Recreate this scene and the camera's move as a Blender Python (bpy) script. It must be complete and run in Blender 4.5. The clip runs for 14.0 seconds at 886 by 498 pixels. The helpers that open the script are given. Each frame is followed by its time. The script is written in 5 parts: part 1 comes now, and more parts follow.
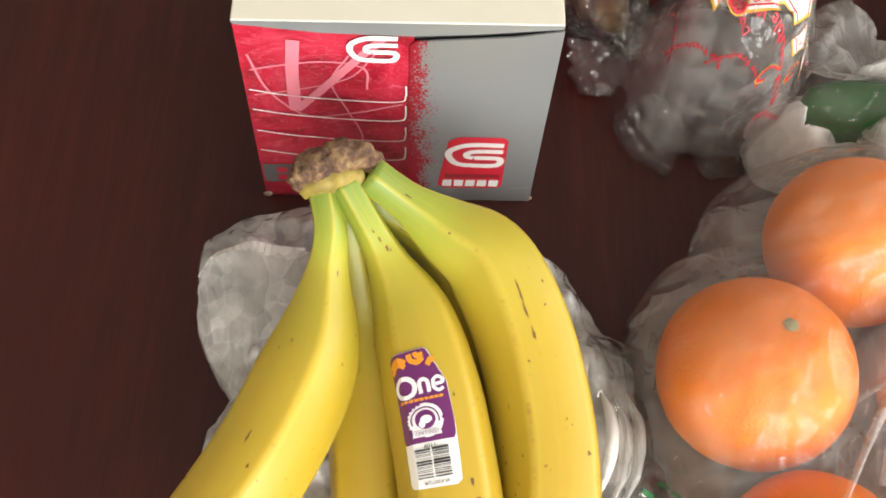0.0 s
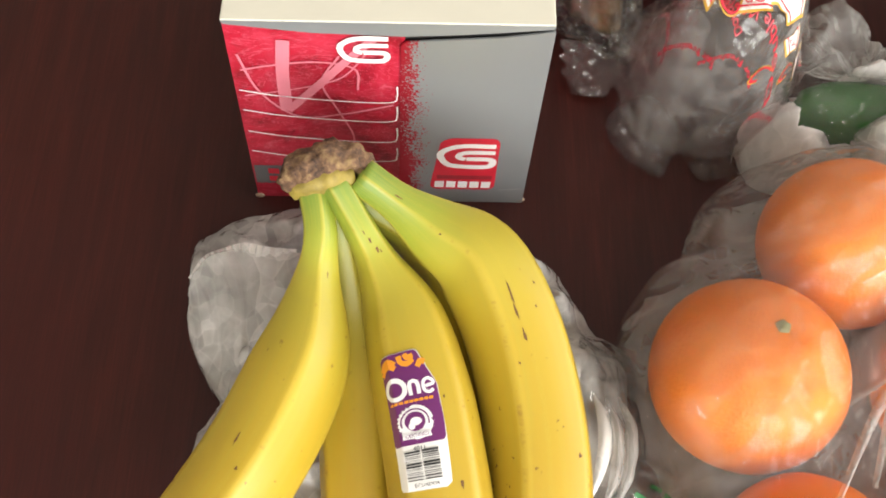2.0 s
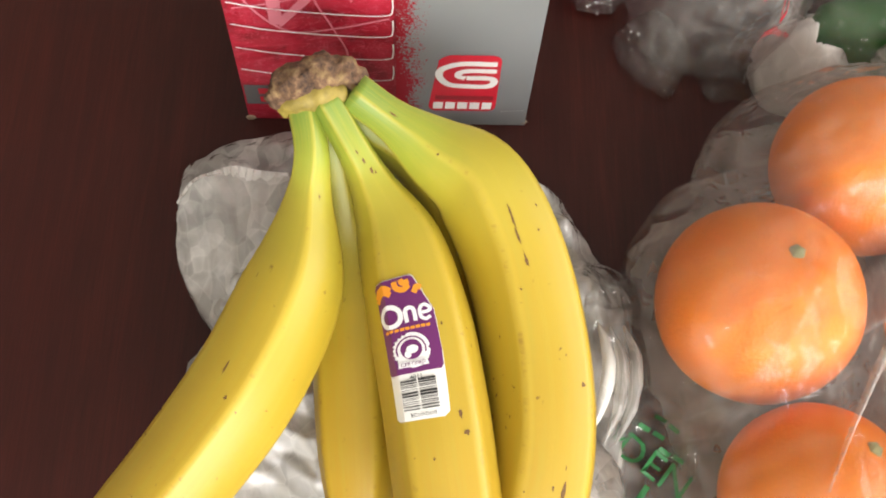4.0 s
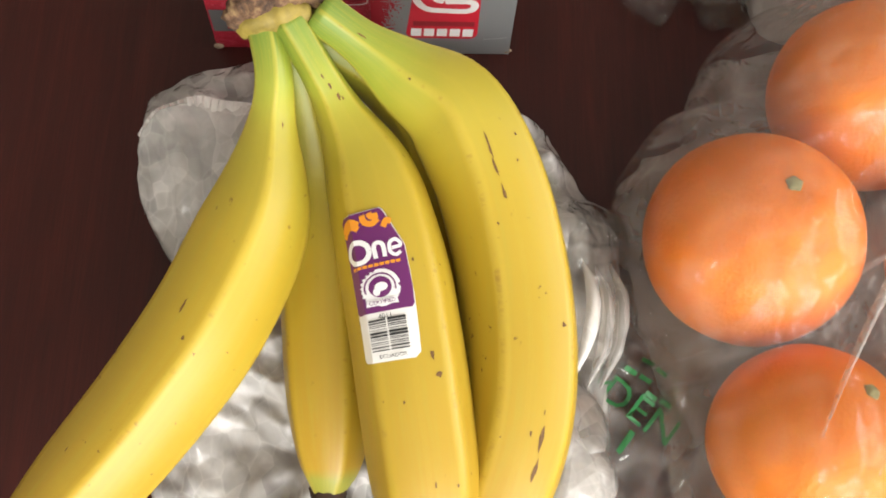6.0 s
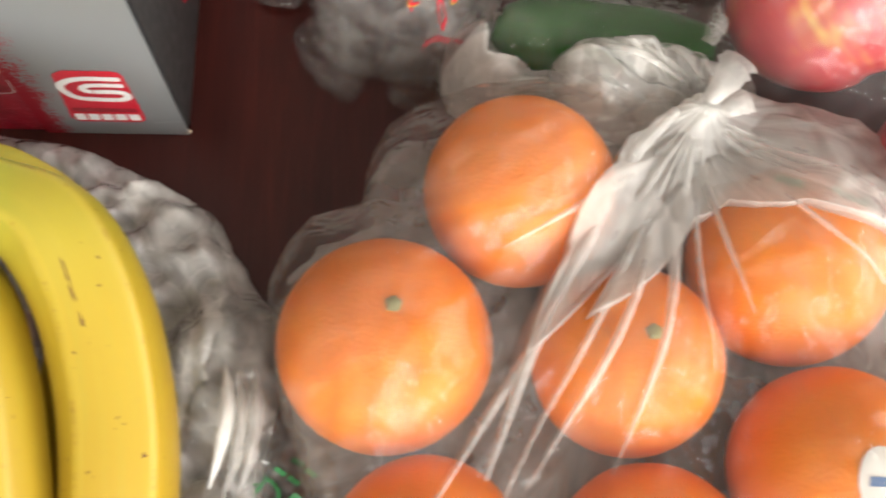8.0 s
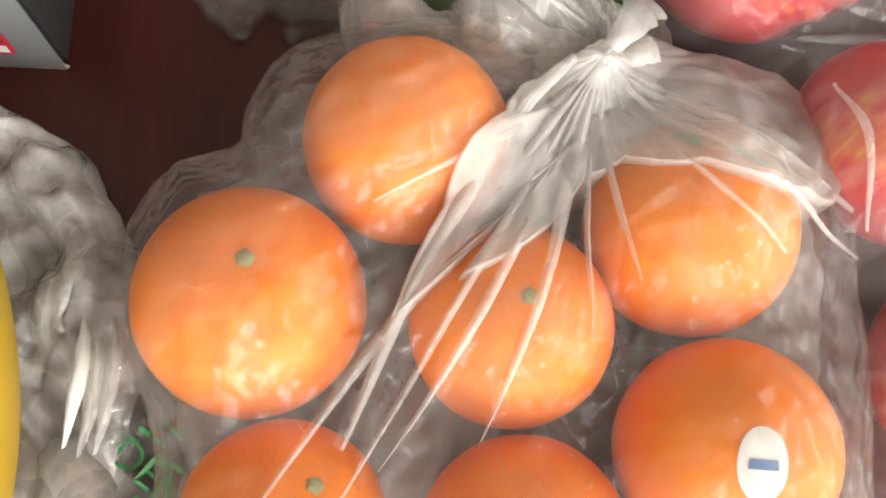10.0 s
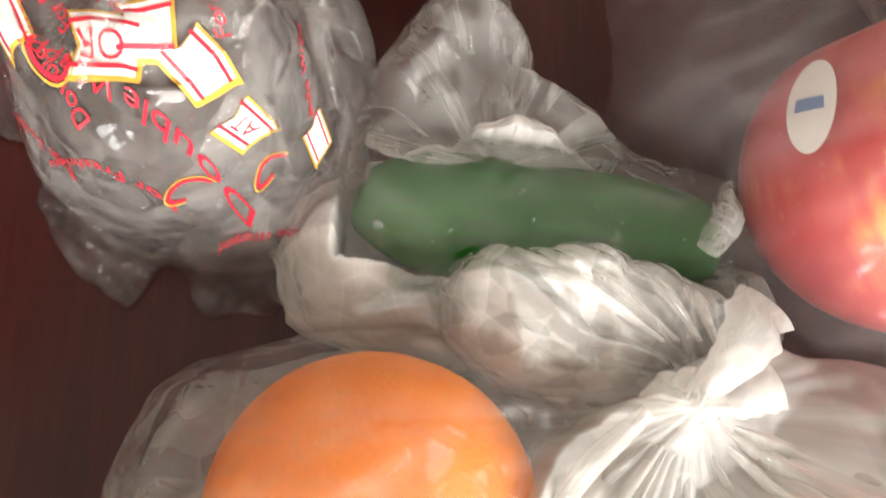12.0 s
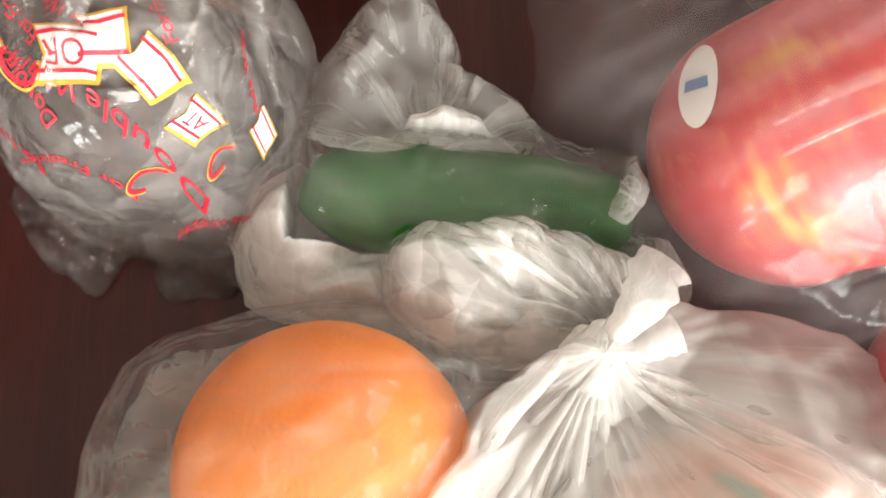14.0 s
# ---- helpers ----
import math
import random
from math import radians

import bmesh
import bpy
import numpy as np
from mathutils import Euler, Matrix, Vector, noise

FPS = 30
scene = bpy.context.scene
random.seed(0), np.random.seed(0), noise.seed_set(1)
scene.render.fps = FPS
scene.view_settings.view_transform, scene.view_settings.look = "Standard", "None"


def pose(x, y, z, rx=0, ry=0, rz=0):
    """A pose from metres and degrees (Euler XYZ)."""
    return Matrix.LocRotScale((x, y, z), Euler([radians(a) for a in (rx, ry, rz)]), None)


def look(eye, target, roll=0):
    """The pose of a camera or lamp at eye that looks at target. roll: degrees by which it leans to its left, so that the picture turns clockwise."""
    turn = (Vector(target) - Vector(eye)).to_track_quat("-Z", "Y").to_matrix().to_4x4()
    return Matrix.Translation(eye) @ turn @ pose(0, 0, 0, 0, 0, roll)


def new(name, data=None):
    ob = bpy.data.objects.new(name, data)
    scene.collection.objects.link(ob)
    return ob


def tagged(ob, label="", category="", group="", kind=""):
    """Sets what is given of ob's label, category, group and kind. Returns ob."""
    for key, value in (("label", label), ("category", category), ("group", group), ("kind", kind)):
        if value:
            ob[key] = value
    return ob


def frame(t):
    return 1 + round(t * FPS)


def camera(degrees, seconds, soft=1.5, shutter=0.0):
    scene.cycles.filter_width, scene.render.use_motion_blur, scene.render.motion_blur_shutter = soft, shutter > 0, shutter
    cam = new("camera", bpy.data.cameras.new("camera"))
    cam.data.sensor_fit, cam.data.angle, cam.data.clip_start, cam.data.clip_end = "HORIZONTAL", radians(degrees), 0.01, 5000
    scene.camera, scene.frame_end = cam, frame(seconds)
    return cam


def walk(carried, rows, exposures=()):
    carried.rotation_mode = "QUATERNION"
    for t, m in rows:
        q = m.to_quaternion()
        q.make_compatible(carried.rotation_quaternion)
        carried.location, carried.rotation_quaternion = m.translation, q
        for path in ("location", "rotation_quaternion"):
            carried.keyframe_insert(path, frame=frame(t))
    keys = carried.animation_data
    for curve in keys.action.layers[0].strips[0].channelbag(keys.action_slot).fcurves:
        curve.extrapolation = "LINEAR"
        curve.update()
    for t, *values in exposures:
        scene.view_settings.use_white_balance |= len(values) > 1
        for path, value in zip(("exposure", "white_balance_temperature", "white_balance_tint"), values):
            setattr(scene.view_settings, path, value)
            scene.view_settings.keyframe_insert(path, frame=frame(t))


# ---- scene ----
import functools

cam = camera(51.7, 14.0, soft=1.8, shutter=0.5)
PATH = [
    (0, (0.0, 0.049, 0.406), (0.007, 0.878, -1.414), 1.4),
    (0.5, (0.001, 0.048, 0.407), (0.008, 0.893, -1.406), 1.4),
    (1, (0.001, 0.049, 0.407), (0.012, 0.899, -1.404), 1.7),
    (1.5, (0.001, 0.049, 0.406), (0.011, 0.898, -1.404), 1.6),
    (2, (0.003, 0.049, 0.404), (0.013, 0.885, -1.413), 1.6),
    (2.5, (0.004, 0.049, 0.404), (0.017, 0.877, -1.417), 2.1),
    (3, (0.006, 0.049, 0.4), (0.016, 0.861, -1.427), 1.8),
    (3.5, (0.006, 0.049, 0.392), (0.012, 0.785, -1.468), 1.2),
    (4, (0.005, 0.051, 0.387), (0.011, 0.758, -1.484), 1.4),
    (4.2, (0.004, 0.051, 0.382), (0.012, 0.747, -1.493), 1.7),
    (6.5, (0.016, 0.054, 0.366), (0.025, 0.642, -1.546), 1.7),
    (7, (0.026, 0.062, 0.366), (0.066, 0.64, -1.548), 4.8),
    (7.5, (0.079, 0.09, 0.377), (0.128, 0.657, -1.54), 5.4),
    (8, (0.136, 0.104, 0.378), (0.233, 0.644, -1.545), 10.4),
    (8.2, (0.15, 0.099, 0.374), (0.257, 0.651, -1.546), 11.3),
    (10.3, (0.191, 0.119, 0.357), (0.282, 0.55, -1.594), 14.6),
    (10.5, (0.197, 0.136, 0.355), (0.264, 0.581, -1.594), 12.4),
    (11, (0.195, 0.179, 0.32), (0.193, 0.762, -1.593), 4.8),
    (11.5, (0.187, 0.219, 0.273), (0.221, 0.788, -1.644), 6.8),
    (12, (0.187, 0.233, 0.255), (0.289, 0.714, -1.684), 13.6),
    (12.5, (0.188, 0.232, 0.258), (0.341, 0.654, -1.691), 20.2),
    (13, (0.19, 0.227, 0.265), (0.36, 0.676, -1.677), 20.2),
    (13.5, (0.193, 0.222, 0.274), (0.361, 0.698, -1.661), 18.6),
    (14, (0.195, 0.219, 0.278), (0.355, 0.716, -1.653), 16.8),
]
walk(cam, [(t, look(eye, target, roll)) for t, eye, target, roll in PATH], [(0, 0.04), (4.2, 0.02), (6.5, -0.1), (8, 0.02), (10.5, 0.05), (11.5, 0.46), (14, 0.54)])

# ---- world and light ----
world = bpy.data.worlds.new("sky")
scene.world = world
world.use_nodes = True
wn = world.node_tree.nodes
sky = wn.new("ShaderNodeTexSky")
sky.sky_type, sky.sun_disc = "NISHITA", False
sky.sun_elevation, sky.sun_rotation = radians(35), radians(100)
world.node_tree.links.new(sky.outputs[0], wn["Background"].inputs[0])
wn["Background"].inputs[1].default_value = 0.1


def area_lamp(name, eye, target, sx, sy, watts, colour):
    d = bpy.data.lights.new(name, "AREA")
    d.shape, d.size, d.size_y, d.energy, d.color = "RECTANGLE", sx, sy, watts, colour
    ob = new(name, d)
    ob.matrix_world = look(eye, target)
    return ob


area_lamp("window_light", (1.74, 0.15, 0.62), (0.0, 0.15, 0.1), 1.5, 1.15, 30, (1.0, 0.95, 0.88))
area_lamp("window_light_rear", (0.55, -1.54, 0.75), (0.1, 0.3, 0.1), 1.6, 1.3, 82, (1.0, 0.96, 0.90))

# ---- materials ----


class Nodes:
    """A node tree with short calls."""

    def __init__(self, name):
        self.mat = bpy.data.materials.new(name)
        self.mat.use_nodes = True
        self.tree = self.mat.node_tree
        self.tree.nodes.clear()
        self.out = self.tree.nodes.new("ShaderNodeOutputMaterial")

    def add(self, kind, ins=None, feature=None, data_type=None, blend_type=None, operation=None, uv_map=None):
        n = self.tree.nodes.new("ShaderNode" + kind)
        if feature:
            n.feature = feature
        if data_type:
            n.data_type, n.blend_type = data_type, blend_type
        if operation:
            n.operation = operation
        if uv_map:
            n.uv_map = uv_map
        for k, v in (ins or {}).items():
            self.set(n, k, v)
        return n

    def set(self, n, k, v):
        if isinstance(v, bpy.types.NodeSocket):
            self.tree.links.new(v, n.inputs[k])
        elif isinstance(v, bpy.types.Node):
            self.tree.links.new(v.outputs[0], n.inputs[k])
        else:
            n.inputs[k].default_value = v

    def coords(self, scale=(1, 1, 1), which="Object"):
        tc = self.add("TexCoord")
        return self.add("Mapping", {0: tc.outputs[which], 3: scale})

    def noise(self, vec, scale, detail=4.0, rough=0.55, dist=0.0):
        return self.add("TexNoise", {"Vector": vec, "Scale": scale, "Detail": detail, "Roughness": rough, "Distortion": dist})

    def ramp(self, fac, stops, mode="LINEAR"):
        n = self.add("ValToRGB", {0: fac})
        n.color_ramp.interpolation = mode
        e = n.color_ramp.elements
        while len(e) < len(stops):
            e.new(0.5)
        for el, (p, c) in zip(e, stops):
            el.position = p
            el.color = (*c, 1) if isinstance(c, tuple) else (c, c, c, 1)
        return n

    def mix(self, fac, a, b, blend="MIX"):
        n = self.add("Mix", data_type="RGBA", blend_type=blend)
        for i, v in ((0, fac), (6, a), (7, b)):
            self.set(n, i, (*v, 1) if isinstance(v, tuple) and len(v) == 3 else v)
        return n.outputs[2]

    def math(self, op, a, b=0.0, clamp=False):
        n = self.add("Math", {0: a, 1: b}, operation=op)
        n.use_clamp = clamp
        return n

    def bump(self, height, strength, dist=0.001):
        return self.add("Bump", {"Height": height, "Strength": strength, "Distance": dist})

    def done(self, shader):
        self.tree.links.new(shader.outputs[0], self.out.inputs[0])
        return self.mat


def plain(name, colour, rough=0.5, metal=0.0, var=0.15, scale=40.0, bump=0.15, coat=0.0):
    """Paint, card or skin with small uneven tone and grain."""
    n = Nodes(name)
    c = n.coords()
    a = n.noise(c, scale, 5)
    b = n.noise(c, scale * 9, 3)
    dark = tuple(v * (1 - var) for v in colour)
    col = n.mix(n.ramp(a, [(0.3, 0.0), (0.7, 1.0)]).outputs[0], dark, colour)
    p = n.add("BsdfPrincipled", {"Base Color": col, "Metallic": metal, "Coat Weight": coat})
    r = n.add("MapRange", {0: b, 1: 0.3, 2: 0.7, 3: rough * 0.85, 4: min(1.0, rough * 1.15)})
    n.set(p, "Roughness", r)
    n.set(p, "Normal", n.bump(b, bump, 0.0004))
    return n.done(p)


def wood_dark():
    n = Nodes("dark_mahogany")
    c = n.coords((26, 1.6, 26))
    warp = n.noise(n.coords((3, 0.7, 3)), 3, 3)
    v = n.mix(0.12, c.outputs[0], warp.outputs[1], "ADD")
    g = n.noise(v, 6, 8, 0.65, 0.4)
    fine = n.noise(n.coords((420, 9, 420)), 4, 4, 0.6)
    broad = n.noise(n.coords((9, 1.2, 9)), 1.5, 3)
    col = n.ramp(g, [(0.28, (0.028, 0.0055, 0.0045)), (0.5, (0.045, 0.0085, 0.0065)), (0.72, (0.068, 0.013, 0.009))]).outputs[0]
    col = n.mix(n.ramp(broad, [(0.35, 0.0), (0.7, 0.55)]).outputs[0], col, (0.038, 0.007, 0.006))
    col = n.mix(n.ramp(fine, [(0.42, 0.0), (0.62, 0.35)]).outputs[0], col, (0.017, 0.0045, 0.004))
    smear = n.noise(n.coords((1, 1, 1)), 14, 5)
    rough = n.add("MapRange", {0: smear, 1: 0.3, 2: 0.7, 3: 0.26, 4: 0.42})
    p = n.add("BsdfPrincipled", {"Base Color": col, "Roughness": rough, "Normal": n.bump(fine, 0.12, 0.0003)})
    p.inputs["Specular IOR Level"].default_value = 0.28
    return n.done(p)


def banana_skin():
    n = Nodes("banana_skin")
    uv = n.add("UVMap", uv_map="UVMap")
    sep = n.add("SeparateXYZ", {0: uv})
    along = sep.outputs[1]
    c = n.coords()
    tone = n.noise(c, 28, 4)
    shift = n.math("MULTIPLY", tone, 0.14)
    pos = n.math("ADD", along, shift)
    # green neck, golden body; the lower stops also carry dimmer light in their colour
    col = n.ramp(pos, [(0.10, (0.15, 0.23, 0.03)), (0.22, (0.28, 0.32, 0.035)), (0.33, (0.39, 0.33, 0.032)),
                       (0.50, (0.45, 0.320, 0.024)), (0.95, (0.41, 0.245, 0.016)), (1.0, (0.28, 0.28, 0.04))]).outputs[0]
    streak = n.noise(n.add("Mapping", {0: uv, 3: (16, 2.2, 1)}), 3, 4)
    col = n.mix(n.ramp(streak, [(0.45, 0.0), (0.75, 0.4)]).outputs[0], col, (0.40, 0.34, 0.04))
    # dull broken line along each edge of the fruit
    wave = n.math("COSINE", n.math("MULTIPLY", sep.outputs[0], 10 * math.pi))
    edge_gate = n.noise(n.add("Mapping", {0: uv, 3: (3, 14, 1)}), 2.0, 4, 0.7)
    edge_line = n.math("MULTIPLY", n.ramp(wave, [(0.955, 0.0), (0.995, 1.0)]).outputs[0], n.ramp(edge_gate, [(0.55, 0.0), (0.70, 0.6)]).outputs[0])
    col = n.mix(n.ramp(wave, [(0.70, 0.0), (1.0, 0.28)]).outputs[0], col, (0.58, 0.42, 0.05))
    col = n.mix(edge_line, col, (0.24, 0.12, 0.02))
    specks = n.noise(c, 330, 2)
    cluster = n.noise(c, 36, 2)
    sp = n.math("MULTIPLY", n.ramp(specks, [(0.69, 0.0), (0.73, 1.0)]).outputs[0], n.ramp(cluster, [(0.52, 0.0), (0.62, 1.0)]).outputs[0])
    col = n.mix(n.math("MULTIPLY", sp, 0.85), col, (0.13, 0.055, 0.012))
    scar = n.noise(n.add("Mapping", {0: uv, 3: (30, 5, 1)}), 3.1, 3, 0.7)
    sc = n.ramp(scar, [(0.735, 0.0), (0.76, 0.75)]).outputs[0]
    col = n.mix(sc, col, (0.16, 0.08, 0.018))
    p = n.add("BsdfPrincipled", {"Base Color": col, "Roughness": n.add("MapRange", {0: streak, 3: 0.36, 4: 0.52}).outputs[0],
                                 "Subsurface Weight": 0.08, "Subsurface Radius": (0.004, 0.003, 0.0005), "Subsurface Scale": 0.5,
                                 "Normal": n.bump(n.mix(0.5, streak.outputs[0], specks.outputs[0]), 0.12, 0.0006)})
    return n.done(p)


def crown_skin():
    n = Nodes("banana_crown_skin")
    c = n.coords()
    a = n.noise(c, 180, 6, 0.7)
    col = n.ramp(a, [(0.35, (0.03, 0.016, 0.010)), (0.5, (0.14, 0.075, 0.04)), (0.66, (0.30, 0.20, 0.09))]).outputs[0]
    return n.done(n.add("BsdfPrincipled", {"Base Color": col, "Roughness": 0.8, "Normal": n.bump(a, 0.7, 0.002)}))


def orange_peel():
    n = Nodes("orange_peel")
    c = n.coords()
    pores = n.add("TexVoronoi", {"Vector": c, "Scale": 620.0})
    tone = n.noise(c, 30, 4)
    info = n.add("ObjectInfo")
    col = n.ramp(tone, [(0.3, (0.80, 0.180, 0.002)), (0.7, (0.87, 0.245, 0.003))]).outputs[0]
    col = n.mix(n.math("MULTIPLY", info.outputs["Random"], 0.35), col, (0.90, 0.32, 0.012))
    p = n.add("BsdfPrincipled", {"Base Color": col, "Roughness": 0.46, "Specular IOR Level": 0.3, "Subsurface Weight": 0.1, "Subsurface Radius": (0.006, 0.002, 0.0005),
                                 "Subsurface Scale": 0.5, "Normal": n.bump(pores.outputs["Distance"], 0.35, 0.0006)})
    return n.done(p)


def apple_skin():
    n = Nodes("apple_skin")
    uv = n.add("UVMap", uv_map="UVMap")
    streak = n.noise(n.add("Mapping", {0: uv, 3: (38, 2.5, 1)}), 2.2, 5, 0.6)
    c = n.coords()
    patch = n.noise(c, 26, 3)
    dots = n.add("TexVoronoi", {"Vector": c, "Scale": 330.0})
    f = n.math("ADD", n.math("MULTIPLY", streak, 0.28), n.math("MULTIPLY", patch, 0.9))
    col = n.ramp(f, [(0.50, (0.46, 0.018, 0.030)), (0.62, (0.54, 0.045, 0.045)), (0.70, (0.62, 0.16, 0.06)), (0.79, (0.72, 0.44, 0.11))]).outputs[0]
    col = n.mix(n.ramp(dots.outputs["Distance"], [(0.08, 0.45), (0.16, 0.0)]).outputs[0], col, (0.78, 0.42, 0.22))
    return n.done(n.add("BsdfPrincipled", {"Base Color": col, "Roughness": 0.32, "Normal": n.bump(streak, 0.05, 0.0003)}))


def cucumber_skin():
    n = Nodes("cucumber_skin")
    uv = n.add("UVMap", uv_map="UVMap")
    s = n.noise(n.add("Mapping", {0: uv, 3: (14, 2, 1)}), 3, 5)
    b = n.noise(n.coords(), 260, 3)
    col = n.ramp(s, [(0.3, (0.006, 0.060, 0.005)), (0.6, (0.012, 0.105, 0.008)), (0.8, (0.030, 0.165, 0.014))]).outputs[0]
    return n.done(n.add("BsdfPrincipled", {"Base Color": col, "Roughness": 0.6, "Specular IOR Level": 0.2, "Normal": n.bump(b, 0.2, 0.0006)}))


def film(name, haze, crease_haze, tint=(0.93, 0.92, 0.89), cell=14.0, gloss=1.5, rough=0.2, relief=0.35, streaks=False, crinkle=55.0, sharp=0.6):
    """Thin plastic film: partly clear, milky where it is creased, glossy. streaks: creases run along the film's own length."""
    n = Nodes(name)
    if streaks:
        c = n.add("UVMap", uv_map="UVMap")
    else:
        c = n.coords()
    warp = n.noise(c, cell * 0.9, 3)
    v = n.mix(0.35 / cell, c if streaks else c.outputs[0], warp.outputs[1], "ADD")
    a1 = n.noise(v, cell, 2, 0.5, 0.3)
    a2 = n.noise(v, cell * 2.6, 3, 0.5, 0.4)
    broad = n.noise(v, cell * 0.8, 4, 0.6)
    gate = n.ramp(broad, [(0.36, 0.0), (0.72, 1.0)]).outputs[0]
    if streaks:
        line = n.ramp(a1, [(0.555, 0.0), (0.575, 0.8), (0.60, 0.15), (0.63, 0.0), (0.645, 0.7), (0.67, 0.1)]).outputs[0]
        line2 = n.ramp(a2, [(0.54, 0.0), (0.565, 0.6), (0.60, 0.1), (0.63, 0.0), (0.65, 0.5), (0.68, 0.0)]).outputs[0]
        l = n.math("ADD", n.math("MULTIPLY", line, 0.5), n.math("MULTIPLY", line2, gate), True)
    else:
        l = n.ramp(a2, [(0.48, 0.0), (0.78, 0.6)]).outputs[0]
    # flat facets that meet in thin whitened creases
    o = n.coords((1.0, 0.8, 0.7))
    shift = n.noise(o, 22, 3)
    o2 = n.mix(0.010, o.outputs[0], shift.outputs[1], "ADD")
    e1 = n.add("TexVoronoi", {"Vector": o2, "Scale": crinkle}, feature="DISTANCE_TO_EDGE")
    e2 = n.add("TexVoronoi", {"Vector": o2, "Scale": crinkle * 2.4}, feature="DISTANCE_TO_EDGE")
    patch = n.ramp(n.noise(o, crinkle * 0.5, 3), [(0.42, 0.0), (0.66, 1.0)]).outputs[0]
    c1 = n.math("MULTIPLY", n.ramp(e1.outputs[0], [(0.0, 0.9), (0.02, 0.35), (0.06, 0.0)]).outputs[0], 0.35 + 0.5 * sharp)
    c2 = n.math("MULTIPLY", n.ramp(e2.outputs[0], [(0.0, 0.7), (0.03, 0.3), (0.08, 0.0)]).outputs[0], patch)
    l = n.math("ADD", l, n.math("MULTIPLY", n.math("ADD", n.math("MULTIPLY", c1, patch), n.math("MULTIPLY", c2, 0.6)), sharp), True)
    # some facets lie double and look whiter
    lay1 = n.ramp(n.add("TexVoronoi", {"Vector": o2, "Scale": crinkle}).outputs["Color"], [(0.30, 0.0), (0.85, 1.0)]).outputs[0]
    lay2 = n.ramp(n.add("TexVoronoi", {"Vector": o2, "Scale": crinkle * 2.4}).outputs["Color"], [(0.40, 0.0), (0.90, 1.0)]).outputs[0]
    layers = n.math("ADD", n.math("MULTIPLY", lay1, 0.12 if streaks else 0.30), n.math("MULTIPLY", lay2, 0.06 if streaks else 0.22))
    milky = n.math("MULTIPLY", n.math("ADD", n.math("MULTIPLY", gate, 0.45), layers), crease_haze)
    a = n.math("ADD", n.math("MULTIPLY", l, crease_haze * 0.6), milky)
    a = n.math("ADD", a, haze, True)
    h = n.math("ADD", broad, n.math("MULTIPLY", n.math("ADD", a1, n.math("MULTIPLY", a2, 0.5)), 0.8))
    ridges = n.math("ADD", n.math("MINIMUM", e1.outputs[0], 0.35), n.math("MULTIPLY", n.math("MINIMUM", e2.outputs[0], 0.3), 0.45))
    soft = n.add("Bump", {"Height": ridges, "Strength": 0.25 * sharp, "Distance": 0.2 / crinkle})
    bump = n.add("Bump", {"Height": ridges, "Strength": sharp, "Distance": 0.42 / crinkle, "Normal": n.bump(h, relief, 0.004)})
    clear = n.add("BsdfTransparent", {0: (0.98, 0.98, 0.97, 1)})
    dif = n.add("BsdfDiffuse", {0: (*tint, 1), "Normal": soft})
    tra = n.add("BsdfTranslucent", {0: (*tint, 1), "Normal": soft})
    body = n.add("MixShader", {0: 0.25, 1: dif, 2: tra})
    sheet_mix = n.add("MixShader", {0: a, 1: clear, 2: body})
    fr = n.add("Fresnel", {"IOR": 1.45, "Normal": bump})
    g = n.add("BsdfGlossy", {0: (1, 1, 1, 1), "Roughness": rough, "Normal": bump})
    return n.done(n.add("MixShader", {0: n.math("MULTIPLY", fr, gloss, True), 1: sheet_mix, 2: g}))


def stipple_card():
    """Silver card whose printed red edge breaks up into specks to one side."""
    n = Nodes("silver_card_red_stipple")
    tc = n.add("TexCoord")
    sep = n.add("SeparateXYZ", {0: tc.outputs["Object"]})
    speck = n.noise(n.coords(), 900, 2)
    big = n.noise(n.coords(), 70, 3)
    pos = n.add("MapRange", {0: sep.outputs[0], 1: 0.003, 2: 0.024, 3: 1.0, 4: 0.0})
    f = n.math("ADD", pos, n.math("MULTIPLY", n.math("SUBTRACT", speck, 0.5), 1.3))
    f = n.math("ADD", f, n.math("MULTIPLY", n.math("SUBTRACT", big, 0.5), 0.9))
    col = n.mix(n.ramp(f, [(0.42, 0.0), (0.62, 1.0)]).outputs[0], (0.36, 0.385, 0.40), (0.50, 0.022, 0.045))
    sheen = n.noise(n.coords(), 18, 3)
    r = n.add("MapRange", {0: sheen, 3: 0.3, 4: 0.42})
    return n.done(n.add("BsdfPrincipled", {"Base Color": col, "Metallic": 0.6, "Roughness": r, "Normal": n.bump(sheen, 0.15, 0.002)}))


def red_card():
    n = Nodes("red_printed_card")
    c = n.coords()
    cloud = n.noise(c, 38, 4, 0.6, 1.2)
    wisps = n.noise(n.coords((1, 1, 2.5)), 60, 2, 0.5, 3.0)
    col = n.ramp(cloud, [(0.3, (0.19, 0.005, 0.012)), (0.5, (0.42, 0.012, 0.034)), (0.72, (0.52, 0.035, 0.07))]).outputs[0]
    band = n.ramp(wisps, [(0.47, 0.0), (0.5, 0.55), (0.53, 0.0)]).outputs[0]
    col = n.mix(band, col, (0.64, 0.13, 0.19))
    return n.done(n.add("BsdfPrincipled", {"Base Color": col, "Roughness": 0.3, "Normal": n.bump(cloud, 0.08, 0.002)}))


